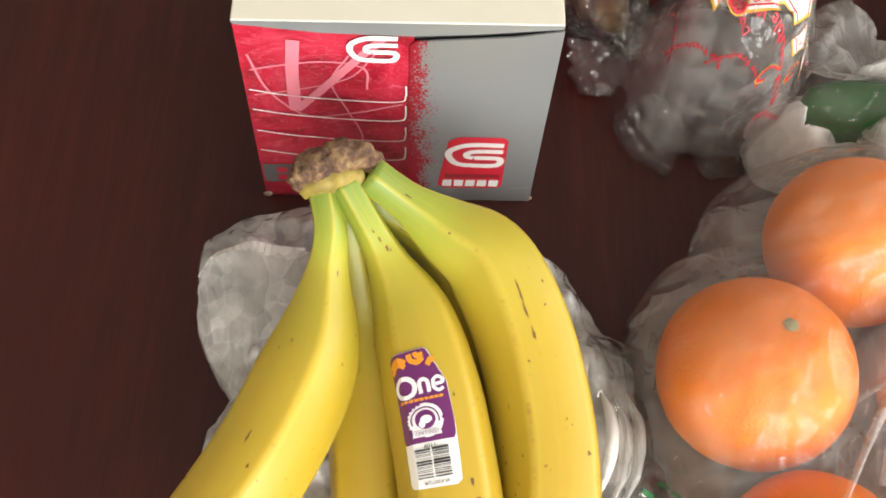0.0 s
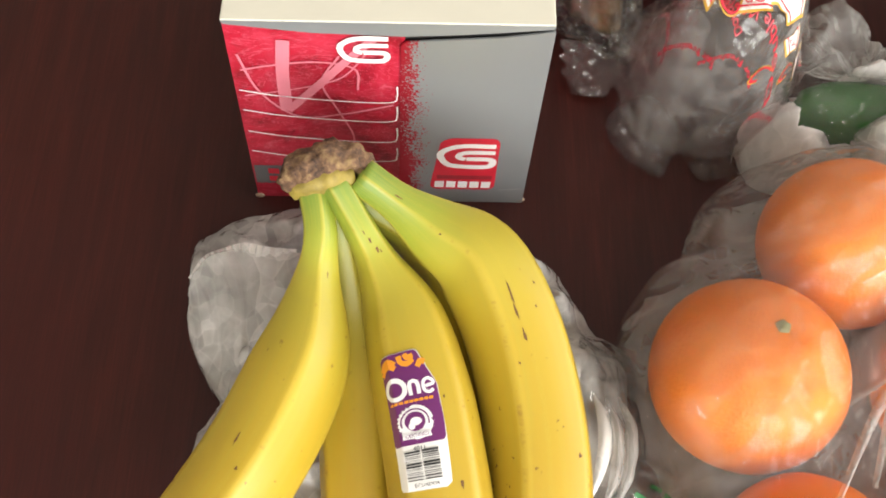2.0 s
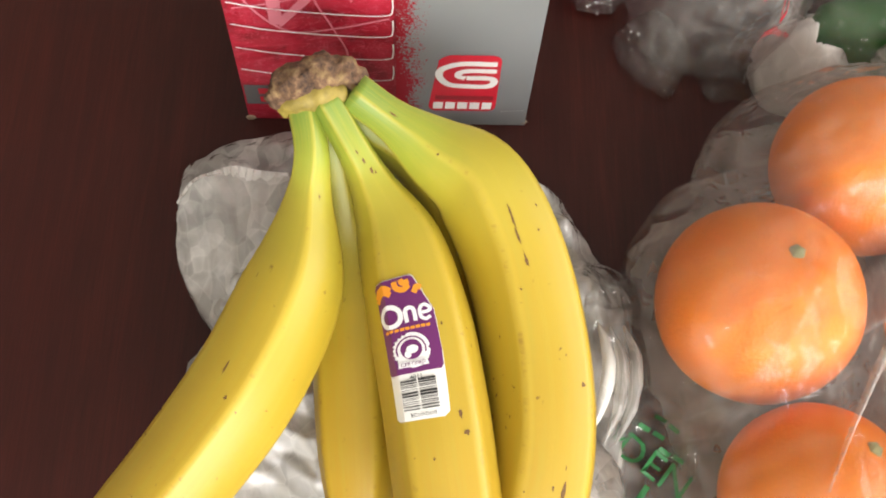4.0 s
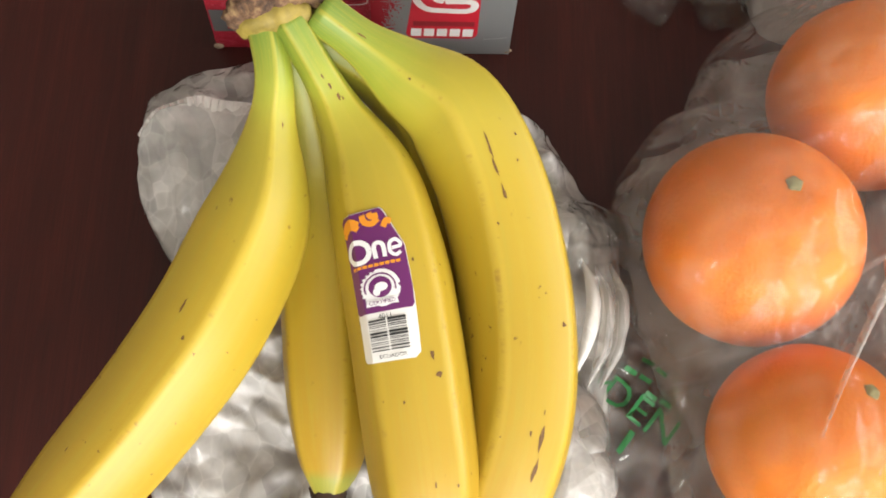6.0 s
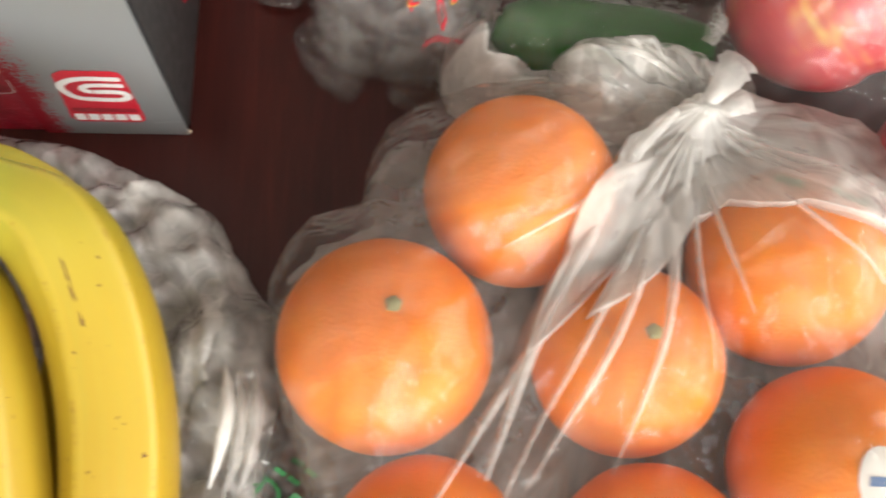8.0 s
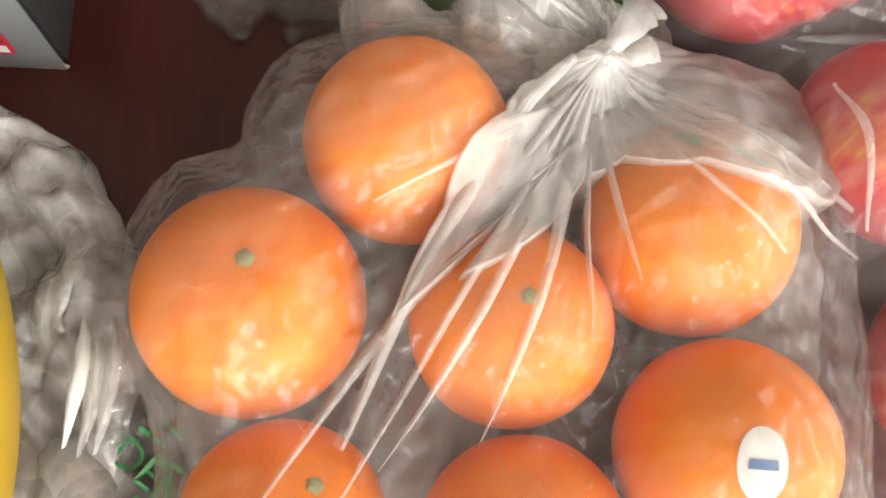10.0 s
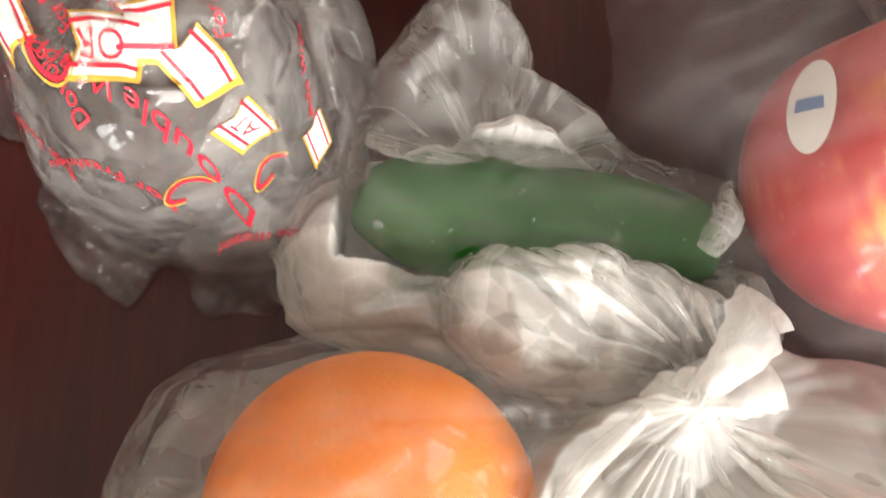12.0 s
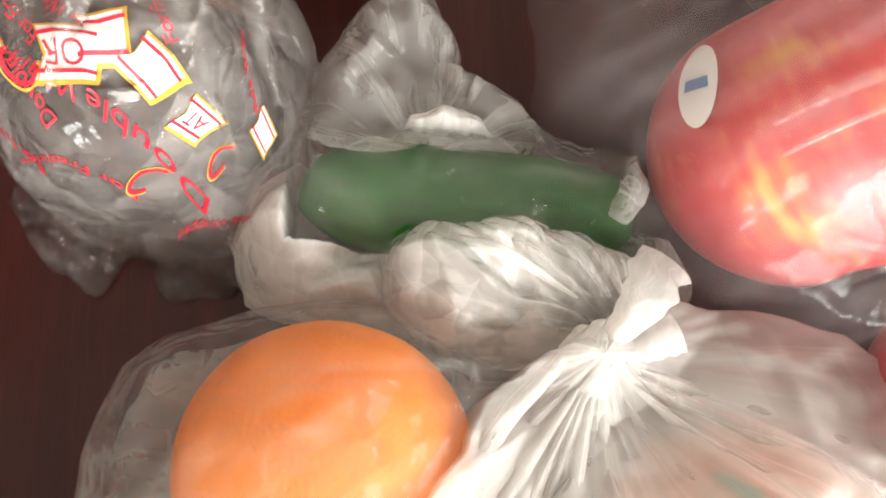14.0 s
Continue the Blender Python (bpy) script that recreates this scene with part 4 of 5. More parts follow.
    pan = sheet("printed_panel", (0.094, 0.097), out2, panel_h, FILM_BREAD, b, 36, 120, 0.002, 0.08, 0.05)

    def word(text, size, cx, cy, turn, mat, shear=0.0):
        bm = letters(text, size)
        m = Matrix.Rotation(radians(turn), 3, "Z")
        bmesh.ops.triangulate(bm, faces=bm.faces[:])
        for v in bm.verts:
            q = m @ Vector((v.co.x + shear * v.co.y, v.co.y, 0))
            x, y = q.x + cx, q.y + cy
            v.co = Vector((x, y, max(0.002, panel_h(x, y)) + 0.0012))
        return part("printed_word", bm, mat, pan)

    word("DEN", 0.0165, 0.0935, 0.1010, -38, INK_GREEN)
    part("print_stroke", laid(flat([(0.084, 0.086), (0.0895, 0.094), (0.0915, 0.0925), (0.0855, 0.0845)]), lambda x, y: (x, y, max(0.002, panel_h(x, y)) + 0.0012), 0.002), INK_GREEN, pan)
    for x, y in ((0.088, 0.1175), (0.0935, 0.114), (0.0955, 0.1075), (0.101, 0.1045), (0.095, 0.121), (0.1, 0.117)):
        part("print_bar", laid(flat([(x, y), (x + 0.0042, y - 0.0028), (x + 0.0054, y - 0.0012), (x + 0.0012, y + 0.0016)]), lambda u, v: (u, v, max(0.002, panel_h(u, v)) + 0.0012), 0.002), INK_GREEN, pan)


banana_bag()

# ---- oranges and their bag ----
ORANGES = [(0.1313, 0.1612, 0.0405, 0.0400), (0.1835, 0.2230, 0.0385, 0.0380), (0.2225, 0.1565, 0.0370, 0.0362), (0.2868, 0.1930, 0.0390, 0.0385),
           (0.2970, 0.1155, 0.0390, 0.0385), (0.1465, 0.0870, 0.0355, 0.0350), (0.2275, 0.0830, 0.0365, 0.0360), (0.2850, 0.0400, 0.0365, 0.0360)]
NAVELS = [(0.08, 0.2, 0.95), (-0.7, 0.3, -0.5), (0.05, 0.14, 0.98), (0.3, 0.6, -0.6), (0.5, -0.6, -0.2), (0.35, 0.4, 0.8), (0.2, -0.8, 0.2), (0.3, -0.7, 0.1)]


def orange(x, y, z, r, axis):
    o = thing("orange", (x, y, z - r), "ripe bright orange inside a milky plastic bag", "orange", "oranges in the bag")
    bm = bmesh.new()
    bmesh.ops.create_uvsphere(bm, u_segments=48, v_segments=32, radius=1)
    q = Vector(axis).normalized().to_track_quat("Z", "Y").to_matrix()
    for v in bm.verts:
        d = v.co.normalized()
        k = 1 - 0.045 * math.exp(-((1 - d.z) / 0.02)) + 0.01 * noise.noise(d * 2.2 + Vector((x * 50, y * 50, 0)))
        v.co = q @ (d * r * k) * 1.0
        v.co.z += r
    part("peel", bm, ORANGE, o, "", True)
    bm = bmesh.new()
    bmesh.ops.create_icosphere(bm, subdivisions=3, radius=1)
    for v in bm.verts:
        a = math.atan2(v.co.y, v.co.x)
        w = 0.0029 * (1 + 0.10 * math.cos(5 * a))
        v.co = q @ Vector((v.co.x * w, v.co.y * w, r * 0.958 + v.co.z * 0.0016)) + Vector((0, 0, r))
    part("stem_button", bm, STEM, o, "small greyish-green stem button", True)
    return o


def fruit_sticker(parent, origin, centre, r, towards, rx, ry, turn):
    """An oval paper label bent over a round fruit."""
    d = Vector(towards).normalized()
    q = d.to_track_quat("Z", "Y").to_matrix() @ Matrix.Rotation(radians(turn), 3, "Z")

    def fn(off):
        def f(x, y):
            v = Vector((x, y, math.sqrt(max(1e-9, r * r - x * x - y * y))))
            return q @ (v * (1 + off / r)) + Vector(centre) - Vector(origin)
        return f

    s = part("sticker", laid(flat(oval(0, 0, rx, ry)), fn(0.0006), 0.002), STICKER, parent, "small white and blue oval fruit sticker")
    part("sticker_print", laid(flat([(-rx * 0.6, -ry * 0.12), (rx * 0.6, -ry * 0.12), (rx * 0.55, ry * 0.15), (-rx * 0.55, ry * 0.15)]), fn(0.0009), 0.002), INK_BLUE, s)
    return s


for (ox, oy, oz, orad), ax in zip(ORANGES, NAVELS):
    made = orange(ox, oy, oz, orad, ax)
    if (ox, oy) == ORANGES[4][:2]:
        fruit_sticker(made, (ox, oy, oz - orad), (ox, oy, oz), orad, (-0.05, -0.12, 0.98), 0.0078, 0.0115, 20)


def over_balls(balls, x, y, soft=0.007, gap=0.0022, rim=0.002):
    """The height of a film drawn over round things, and the least it may be."""
    hs, least = [rim], 0.0
    for bx, by, bz, r in balls:
        d = math.hypot(x - bx, y - by)
        rr = r + gap
        if d < rr:
            least = max(least, bz + math.sqrt(rr * rr - d * d))
        e = 0.82 * rr
        if d < e:
            hs.append(bz + math.sqrt(rr * rr - d * d))
        else:
            top = math.sqrt(rr * rr - e * e)
            hs.append(bz + top - (d - e) * (e / top) * 0.52)
    m = max(hs)
    return m + soft * math.log(sum(math.exp((h - m) / soft) for h in hs)), least


KNOT = Vector((0.2505, 0.2480, 0.060))
ORANGE_FOLDS = make_creases(150, (0.08, 0.36, 0.02, 0.28), 21, (KNOT.x, KNOT.y))


def orange_bag_height(x, y):
    h, least = over_balls(ORANGES, x, y, 0.008, rim=0.022)
    dx, dy = x - KNOT.x, y - KNOT.y
    d = math.hypot(dx, dy)
    a = math.atan2(dy, dx)
    h = max(h, KNOT.z - 0.55 * d) if d < 0.05 else h
    pl = abs(noise.noise((math.cos(a) * 5, math.sin(a) * 5, 2.0))) * 2
    h += 0.0015 * math.exp(-d / 0.06) * (0.6 - pl)
    w = noise.noise((x * 30, y * 30, 5)) * 0.012
    h += 0.8 * creased(ORANGE_FOLDS, x + w * 0.15, y - w * 0.15) + 0.0016 * facets(x, y, 1.6, 36)
    return h


def orange_keep(x, y, z):
    return max(z, over_balls(ORANGES, x, y, 0.008, 0.0014)[1])


def below_oranges(x, y):
    z = 0.02
    for bx, by, bz, r in ORANGES:
        d2 = (x - bx) ** 2 + (y - by) ** 2
        if d2 < r * r:
            z = min(z, bz - math.sqrt(r * r - d2) - 0.0004)
    return max(z, 0.0004)


def from_knot(x, y):
    """Across and along the pleats that spread from the knot."""
    dx, dy = x - KNOT.x, y - KNOT.y
    d = math.hypot(dx, dy)
    return (math.atan2(dy, dx) * 1.5, d * 4)


def orange_bag():
    b = thing("orange_bag", (0, 0, 0), "knotted milky plastic produce bag full of oranges", "plastic bag")
    outline = [(0.220, 0.263), (0.194, 0.268), (0.164, 0.2668), (0.1536, 0.264), (0.140, 0.2605), (0.1292, 0.2535), (0.1245, 0.244), (0.1215, 0.233), (0.1215, 0.220), (0.1175, 0.2165), (0.0975, 0.212), (0.0905, 0.201), (0.0852, 0.188), (0.0855, 0.174), (0.088, 0.160), (0.0905, 0.140), (0.0975, 0.122), (0.100, 0.110), (0.104, 0.08), (0.112, 0.05), (0.13, 0.028), (0.2, 0.005), (0.30, -0.008), (0.336, 0.02), (0.346, 0.06), (0.349, 0.1086), (0.3535, 0.145), (0.354, 0.1736), (0.351, 0.2189), (0.343, 0.2411), (0.320, 0.256), (0.3013, 0.259), (0.279, 0.258), (0.262, 0.258)]
    bag = sheet("film", (0.222, 0.145), outline, orange_bag_height, FILM, b, 120, 380, 0.0015, 0.06, 0.012, orange_keep, "", from_knot)
    # the back layer of the bag, flat on the table
    sheet("back_layer", (0.222, 0.145), [(0.222 + (x - 0.222) * 0.985, 0.145 + (y - 0.145) * 0.985) for x, y in outline], lambda x, y: 0.002 + 2.2 * creased(ORANGE_FOLDS, x * 1.1, y * 0.9), FILM_BACK, b, 40, 240, 0.0012, 0.05, 0.05, lambda x, y, z: min(z, below_oranges(x, y)), "", from_knot)
    # pleats that run from the knot over the fruit
    rng = random.Random(11)
    def run(a, length, width, lift=0.0022, bend=0.0, mat=FILM_FOLD, start=0.010):
        pts = []
        for i in range(7):
            f = i / 6
            d = start + length * f
            aa = radians(a + bend * f * f)
            x, y = KNOT.x + d * math.cos(aa), KNOT.y + d * math.sin(aa)
            pts.append((x, y, orange_bag_height(x, y) + lift * (1 - 0.5 * f)))
        ribbon("fold", pts, [width * 0.35, width * 0.9, width, width * 0.8, width * 0.65, width * 0.4, width * 0.1], mat, b, 0.0016, a * 0.1)
    for a, length, width, bend in ((-127, 0.19, 0.006, 2), (-119, 0.19, 0.0035, 0), (-113, 0.15, 0.0045, -4), (-104, 0.13, 0.005, -3), (-97, 0.09, 0.003, 4), (-88, 0.07, 0.004, 6),
                                   (-60, 0.08, 0.003, 10), (-42, 0.105, 0.004, 8), (-30, 0.11, 0.006, 5), (-20, 0.10, 0.005, -4), (-138, 0.085, 0.004, -6)):
        run(a, length, width, 0.0022 + 0.0015 * rng.random(), bend)
    # a second layer of film that hangs from the knot
    def upper(x, y):
        return orange_bag_height(x, y) + 0.0045 + 0.0012 * facets(x, y, 7.7, 42)
    up = [(0.2485, 0.252), (0.232, 0.245), (0.215, 0.225), (0.195, 0.190), (0.180, 0.150), (0.200, 0.165), (0.225, 0.200), (0.245, 0.206), (0.258, 0.212), (0.280, 0.207), (0.305, 0.2), (0.335, 0.2), (0.348, 0.22), (0.338, 0.246), (0.315, 0.258), (0.285, 0.262)]
    sheet("upper_layer", (0.252, 0.232), up, upper, VEIL, b, 60, 220, 0.002, 0.02, 0.03, None, "second milky layer of film below the knot", from_knot)
    ribbon("lap_edge", [(0.240, 0.247, 0.066), (0.222, 0.228, orange_bag_height(0.222, 0.228) + 0.004), (0.203, 0.195, orange_bag_height(0.203, 0.195) + 0.004), (0.184, 0.158, orange_bag_height(0.184, 0.158) + 0.004), (0.166, 0.112, orange_bag_height(0.166, 0.112) + 0.003)], [0.004, 0.006, 0.006, 0.005, 0.002], FILM_FOLD, b, 0.002, 9.0)
    crumple("knot", (0.2515, 0.2515, 0.056), (0.009, 0.007, 0.009), PAPER, b, 2.2, 160, 0.5, 20, "tight white twisted knot")
    ribbon("knot_tail", [(0.252, 0.250, 0.062), (0.257, 0.256, 0.066), (0.263, 0.264, 0.066), (0.269, 0.271, 0.060)], [0.005, 0.009, 0.014, 0.015], VEIL, b, 0.002, 3.0, "loose white tail above the knot")
    ribbon("knot_tail", [(0.253, 0.250, 0.058), (0.261, 0.250, 0.062), (0.270, 0.253, 0.062)], [0.005, 0.008, 0.010], VEIL, b, 0.002, 6.0)
    for x, y in ((0.272, 0.2175), (0.2755, 0.215), (0.289, 0.2115), (0.293, 0.209), (0.297, 0.207), (0.316, 0.2235)):
        part("print_mark", laid(flat([(x, y), (x + 0.0045, y - 0.0025), (x + 0.0055, y + 0.0003), (x + 0.0014, y + 0.0028)]), lambda u, v: (u, v, orange_bag_height(u, v) + 0.003), 0.002), INK_GREEN, b, "faint green print")


orange_bag()

# ---- cucumber in its bag ----


def cucumber_bag():
    cu = thing("cucumber", (0, 0, 0), "short dark green cucumber showing through its bag", "cucumber")
    Tube([(0.1765, 0.303, 0.026), (0.180, 0.302, 0.026), (0.196, 0.2995, 0.026), (0.222, 0.2965, 0.025), (0.248, 0.295, 0.024), (0.268, 0.2945, 0.023), (0.2715, 0.2945, 0.023)], [0.004, 0.010, 0.0160, 0.0170, 0.0160, 0.011, 0.004], 50).mesh("body", CUKE, cu, 36)
    b = thing("cucumber_bag", (0, 0, 0), "crumpled milky plastic bag knotted round a cucumber", "plastic bag")

    def h(x, y):
        k = min(1, max(0, (x - 0.178) / 0.092))
        yc = 0.3025 - 0.008 * k
        d = math.hypot(y - yc, max(0, 0.186 - x, x - 0.262))
        hh = 0.024 + math.sqrt(max(0.0, 0.0195 ** 2 - min(d, 0.0165) ** 2)) - max(0, d - 0.0165) * 0.6
        hh = max(hh, 0.006 + lump(x, y, 0.167, 0.294, 0.017, 0.026), lump(x, y, 0.228, 0.325, 0.022, 0.027), lump(x, y, 0.2, 0.345, 0.02, 0.022))
        return hh + 0.0022 * facets(x, y, 8.1, 44, 150, 0.7)

    def keep(x, y, z):
        k = min(1, max(0, (x - 0.178) / 0.092))
        d = abs(y - (0.3025 - 0.008 * k))
        return max(z, 0.0255 + math.sqrt(max(0, 0.0182 ** 2 - d * d))) if 0.178 < x < 0.27 and d < 0.0178 else z

    def bed(x, y, z):
        k = min(1, max(0, (x - 0.178) / 0.092))
        d = abs(y - (0.3025 - 0.008 * k))
        return min(z, 0.024 - math.sqrt(max(0, 0.0178 ** 2 - d * d))) if 0.172 < x < 0.276 and d < 0.0178 else z

    white = [(0.1585, 0.3065), (0.1525, 0.2903), (0.157, 0.273), (0.1723, 0.2665), (0.1884, 0.2645), (0.212, 0.262), (0.250, 0.262), (0.275, 0.275), (0.272, 0.297), (0.2560, 0.310), (0.2438, 0.3200), (0.2228, 0.3285), (0.2016, 0.3250), (0.185, 0.320), (0.170, 0.316)]
    lobe("crushed_film", white, lambda x, y: 0.019 + lump(x, y, 0.168, 0.291, 0.015, 0.022) + lump(x, y, 0.222, 0.322, 0.02, 0.026) + lump(x, y, 0.2, 0.27, 0.02, 0.012) + 0.006 * facets(x, y, 1.2, 48), PAPER, b, 0.0012, 0.45, 0.03, bed, "opaque white crushed film under the cucumber", None, 70, 220)
    outline = [(0.1585, 0.306), (0.1545, 0.290), (0.160, 0.274), (0.179, 0.268), (0.202, 0.264), (0.224, 0.259), (0.253, 0.256), (0.275, 0.262), (0.288, 0.272), (0.290, 0.287), (0.2855, 0.2982), (0.2673, 0.3085), (0.2525, 0.319), (0.236, 0.333), (0.222, 0.336), (0.20, 0.336), (0.180, 0.330), (0.170, 0.318)]
    sheet("film", (0.214, 0.302), outline, h, FILM_CUKE, b, 70, 240, 0.0015, 0.16, 0.025, keep, "", lambda x, y: (x * 20 + y * 26, y * 5 - x * 4))
    # the flared mouth of the bag stands up behind
    heel = (0.212, 0.306)
    mouth = [(0.1725, 0.316), (0.1755, 0.335), (0.184, 0.353), (0.1975, 0.370), (0.211, 0.376), (0.2195, 0.360), (0.2235, 0.340), (0.237, 0.3325), (0.2525, 0.319), (0.240, 0.312), (0.210, 0.311), (0.185, 0.309)]

    def polar(c):
        return lambda x, y: (math.atan2(y - c[1], x - c[0]) * 2.2, math.hypot(x - c[0], y - c[1]) * 6)
    lobe("bag_mouth", mouth, lambda x, y: 0.030 + 0.0014 * round_folds(x, y, heel, 3.0, 15) + 0.004 * facets(x, y, 3.3, 40, 70, 0.6), FILM_FOLD, b, 0.004, 0.5, 0.025, keep, "loose flared mouth of the bag", polar(heel))
    # the gathered skirt of film in front of the cucumber
    gather = (0.263, 0.254)
    skirt = [(0.1985, 0.280), (0.202, 0.285), (0.2092, 0.2882), (0.216, 0.2868), (0.2223, 0.2872), (0.2326, 0.2892), (0.2458, 0.2856), (0.260, 0.280), (0.2731, 0.2730), (0.270, 0.262), (0.2578, 0.250), (0.2468, 0.2525), (0.2351, 0.2495), (0.2239, 0.2520), (0.2086, 0.2580), (0.1985, 0.2665)]
    lobe("gathered_skirt", skirt, lambda x, y: 0.025 + 0.0020 * round_folds(x, y, gather, 5.0, 26) + 0.0045 * facets(x, y, 5.5, 48, 100, 0.6), FILM_WHITE, b, lambda x, y: 0.022 + 0.010 * min(1, max(0, (y - 0.25) / 0.03)), 0.62, 0.03, None, "gathered milky film below the cucumber", None, 70, 240)
    for i, (x, y) in enumerate(((0.208, 0.284), (0.219, 0.284), (0.236, 0.2845), (0.249, 0.280))):
        ribbon("pleat", [(x, y, 0.045), (x * 0.65 + gather[0] * 0.35, y * 0.65 + gather[1] * 0.35 + 0.002, 0.0585), (x * 0.3 + gather[0] * 0.7, y * 0.3 + gather[1] * 0.7, 0.057)], [0.002, 0.0035, 0.001], FILM_FOLD, b, 0.0016, i + 2.5)
    lobe("twisted_end", [(0.268, 0.290), (0.275, 0.291), (0.283, 0.284), (0.289, 0.274), (0.2885, 0.266), (0.281, 0.262), (0.270, 0.266), (0.264, 0.278)], lambda x, y: 0.028 + 0.006 * facets(x, y, 7.0, 75, 120, 0.5), FILM_FOLD, b, 0.006, 0.8, 0.08, None, "twisted end of the bag", lambda x, y: (x * 60 + y * 20, y * 12))
    ribbon("twisted_end", [(0.262, 0.287, 0.044), (0.266, 0.294, 0.048), (0.267, 0.303, 0.046)], [0.006, 0.008, 0.003], FILM_FOLD, b, 0.003, 4.0)


cucumber_bag()

# ---- apples ----
APPLES = [(0.3205, 0.3115, 0.0475, 0.0485), (0.3680, 0.2290, 0.0400, 0.0415), (0.3900, 0.1480, 0.0390, 0.0400), (0.3420, 0.4040, 0.0410, 0.0420), (0.4120, 0.3010, 0.0400, 0.0410), (0.4260, 0.3850, 0.0400, 0.0400)]


def apple(x, y, z, r, turn, tilt):
    a = thing("apple", (x, y, 0), "large red apple streaked with yellow, inside a plastic bag", "apple", "apples in the bag")
    m = Matrix.Rotation(radians(turn), 3, "Z") @ Matrix.Rotation(radians(tilt), 3, "X")
    verts, faces, uvs, n, k = [], [], [], 36, 48
    for i in range(n + 1):
        t = math.pi * i / n
        rr = r * (0.90 + 0.10 * math.sin(t) ** 2 - 0.22 * math.exp(-(t / 0.33) ** 2) - 0.13 * math.exp(-((math.pi - t) / 0.3) ** 2))
        for j in range(k):
            p = 2 * math.pi * j / k
            q = rr * (1 + 0.02 * math.cos(5 * p) * (1 - math.cos(t)) / 2)
            verts.append(m @ Vector((q * math.sin(t) * math.cos(p), q * math.sin(t) * math.sin(p), q * math.cos(t) * 0.95)) + Vector((0, 0, z)))
            uvs.append((j / k, i / n))
    for i in range(n):
        for j in range(k):
            l = (j + 1) % k
            faces.append((i * k + j, (i + 1) * k + j, (i + 1) * k + l, i * k + l))
    link_mesh("skin", verts, faces, APPLE, a, uvs)
    st = Tube([m @ Vector((0, 0, r * 0.60)) + Vector((0, 0, z)), m @ Vector((0.001, 0, r * 0.75)) + Vector((0, 0, z)), m @ Vector((0.003, 0.001, r * 0.92)) + Vector((0, 0, z))], [0.0014, 0.0012, 0.0018], 10)
    st.mesh("stem", TIP, a, 10, "short brown stem")
    return a


for i, (ax, ay, az, ar) in enumerate(APPLES):
    made = apple(ax, ay, az, ar, (205, 130, 250, 60, 300, 10)[i], (78, 62, 80, 85, 70, 60)[i])
    if i == 0:
        fruit_sticker(made, (ax, ay, 0), (ax, ay, az), ar, (-0.87, 0.06, 0.47), 0.0064, 0.0108, 84)


APPLE_FOLDS = make_creases(110, (0.26, 0.47, 0.1, 0.44), 8, (0.26, 0.28))


def apple_bag_height(x, y):
    h, least = over_balls(APPLES, x, y, 0.008, 0.003, 0.012)
    w = noise.noise((x * 30, y * 30, 15)) * 0.012
    return h + 0.6 * creased(APPLE_FOLDS, x + 0.1 * w, y) + 0.0016 * facets(x, y, 2.9, 32, 20, 0.5)


def apple_bag():
    b = thing("apple_bag", (0, 0, 0), "clear plastic bag drawn tightly over red apples", "plastic bag")
    outline = [(0.254, 0.42), (0.250, 0.38), (0.250, 0.3586), (0.2486, 0.3313), (0.2603, 0.3173), (0.2655, 0.303), (0.2715, 0.284), (0.283, 0.264), (0.300, 0.255), (0.318, 0.250), (0.327, 0.235), (0.328, 0.2), (0.345, 0.13), (0.36, 0.10), (0.42, 0.1), (0.475, 0.2), (0.48, 0.32), (0.475, 0.42), (0.40, 0.45), (0.30, 0.45)]
    sheet("film", (0.372, 0.290), outline, apple_bag_height, FILM_APPLE, b, 100, 300, 0.0015, 0.08, 0.03, lambda x, y, z: max(z, over_balls(APPLES, x, y, 0.008, 0.0014)[1]), "", lambda x, y: (y * 36 - x * 11, x * 4 + y * 1.2))
    H = lambda x, y: (x, y, apple_bag_height(x, y) + 0.0025)
    folds = [([(0.287, 0.297), (0.305, 0.303), (0.33, 0.310), (0.36, 0.314)], [0.003, 0.005, 0.005, 0.002]), ([(0.290, 0.290), (0.31, 0.297), (0.34, 0.305), (0.375, 0.312)], [0.002, 0.003, 0.004, 0.001]),
            
             ([(0.305, 0.272), (0.325, 0.268), (0.350, 0.263), (0.385, 0.262)], [0.004, 0.007, 0.006, 0.002]), ([(0.318, 0.256), (0.335, 0.256), (0.36, 0.254)], [0.003, 0.006, 0.002]), ([(0.33, 0.24), (0.338, 0.22), (0.342, 0.19)], [0.003, 0.006, 0.002])]
    for i, (p, w) in enumerate(folds):
        ribbon("fold", [H(x, y) for x, y in p], [0.6 * q for q in w], FILM_BACK if i == 4 else FILM, b, 0.0006, i * 1.7)


apple_bag()

# ---- bread bag and snack pack ----


def bread_height(x, y):
    d = math.hypot((x - 0.133) / 0.033, (y - 0.309) / 0.029)
    h = 0.004 + 0.092 * math.exp(-d ** 4) + lump(x, y, 0.160, 0.325, 0.022, 0.035) + lump(x, y, 0.108, 0.335, 0.026, 0.03) + lump(x, y, 0.145, 0.352, 0.03, 0.05)
    h = min(h, 0.100)
    return h + 0.0055 * facets(x, y, 4.1, 34, 110, 0.7)


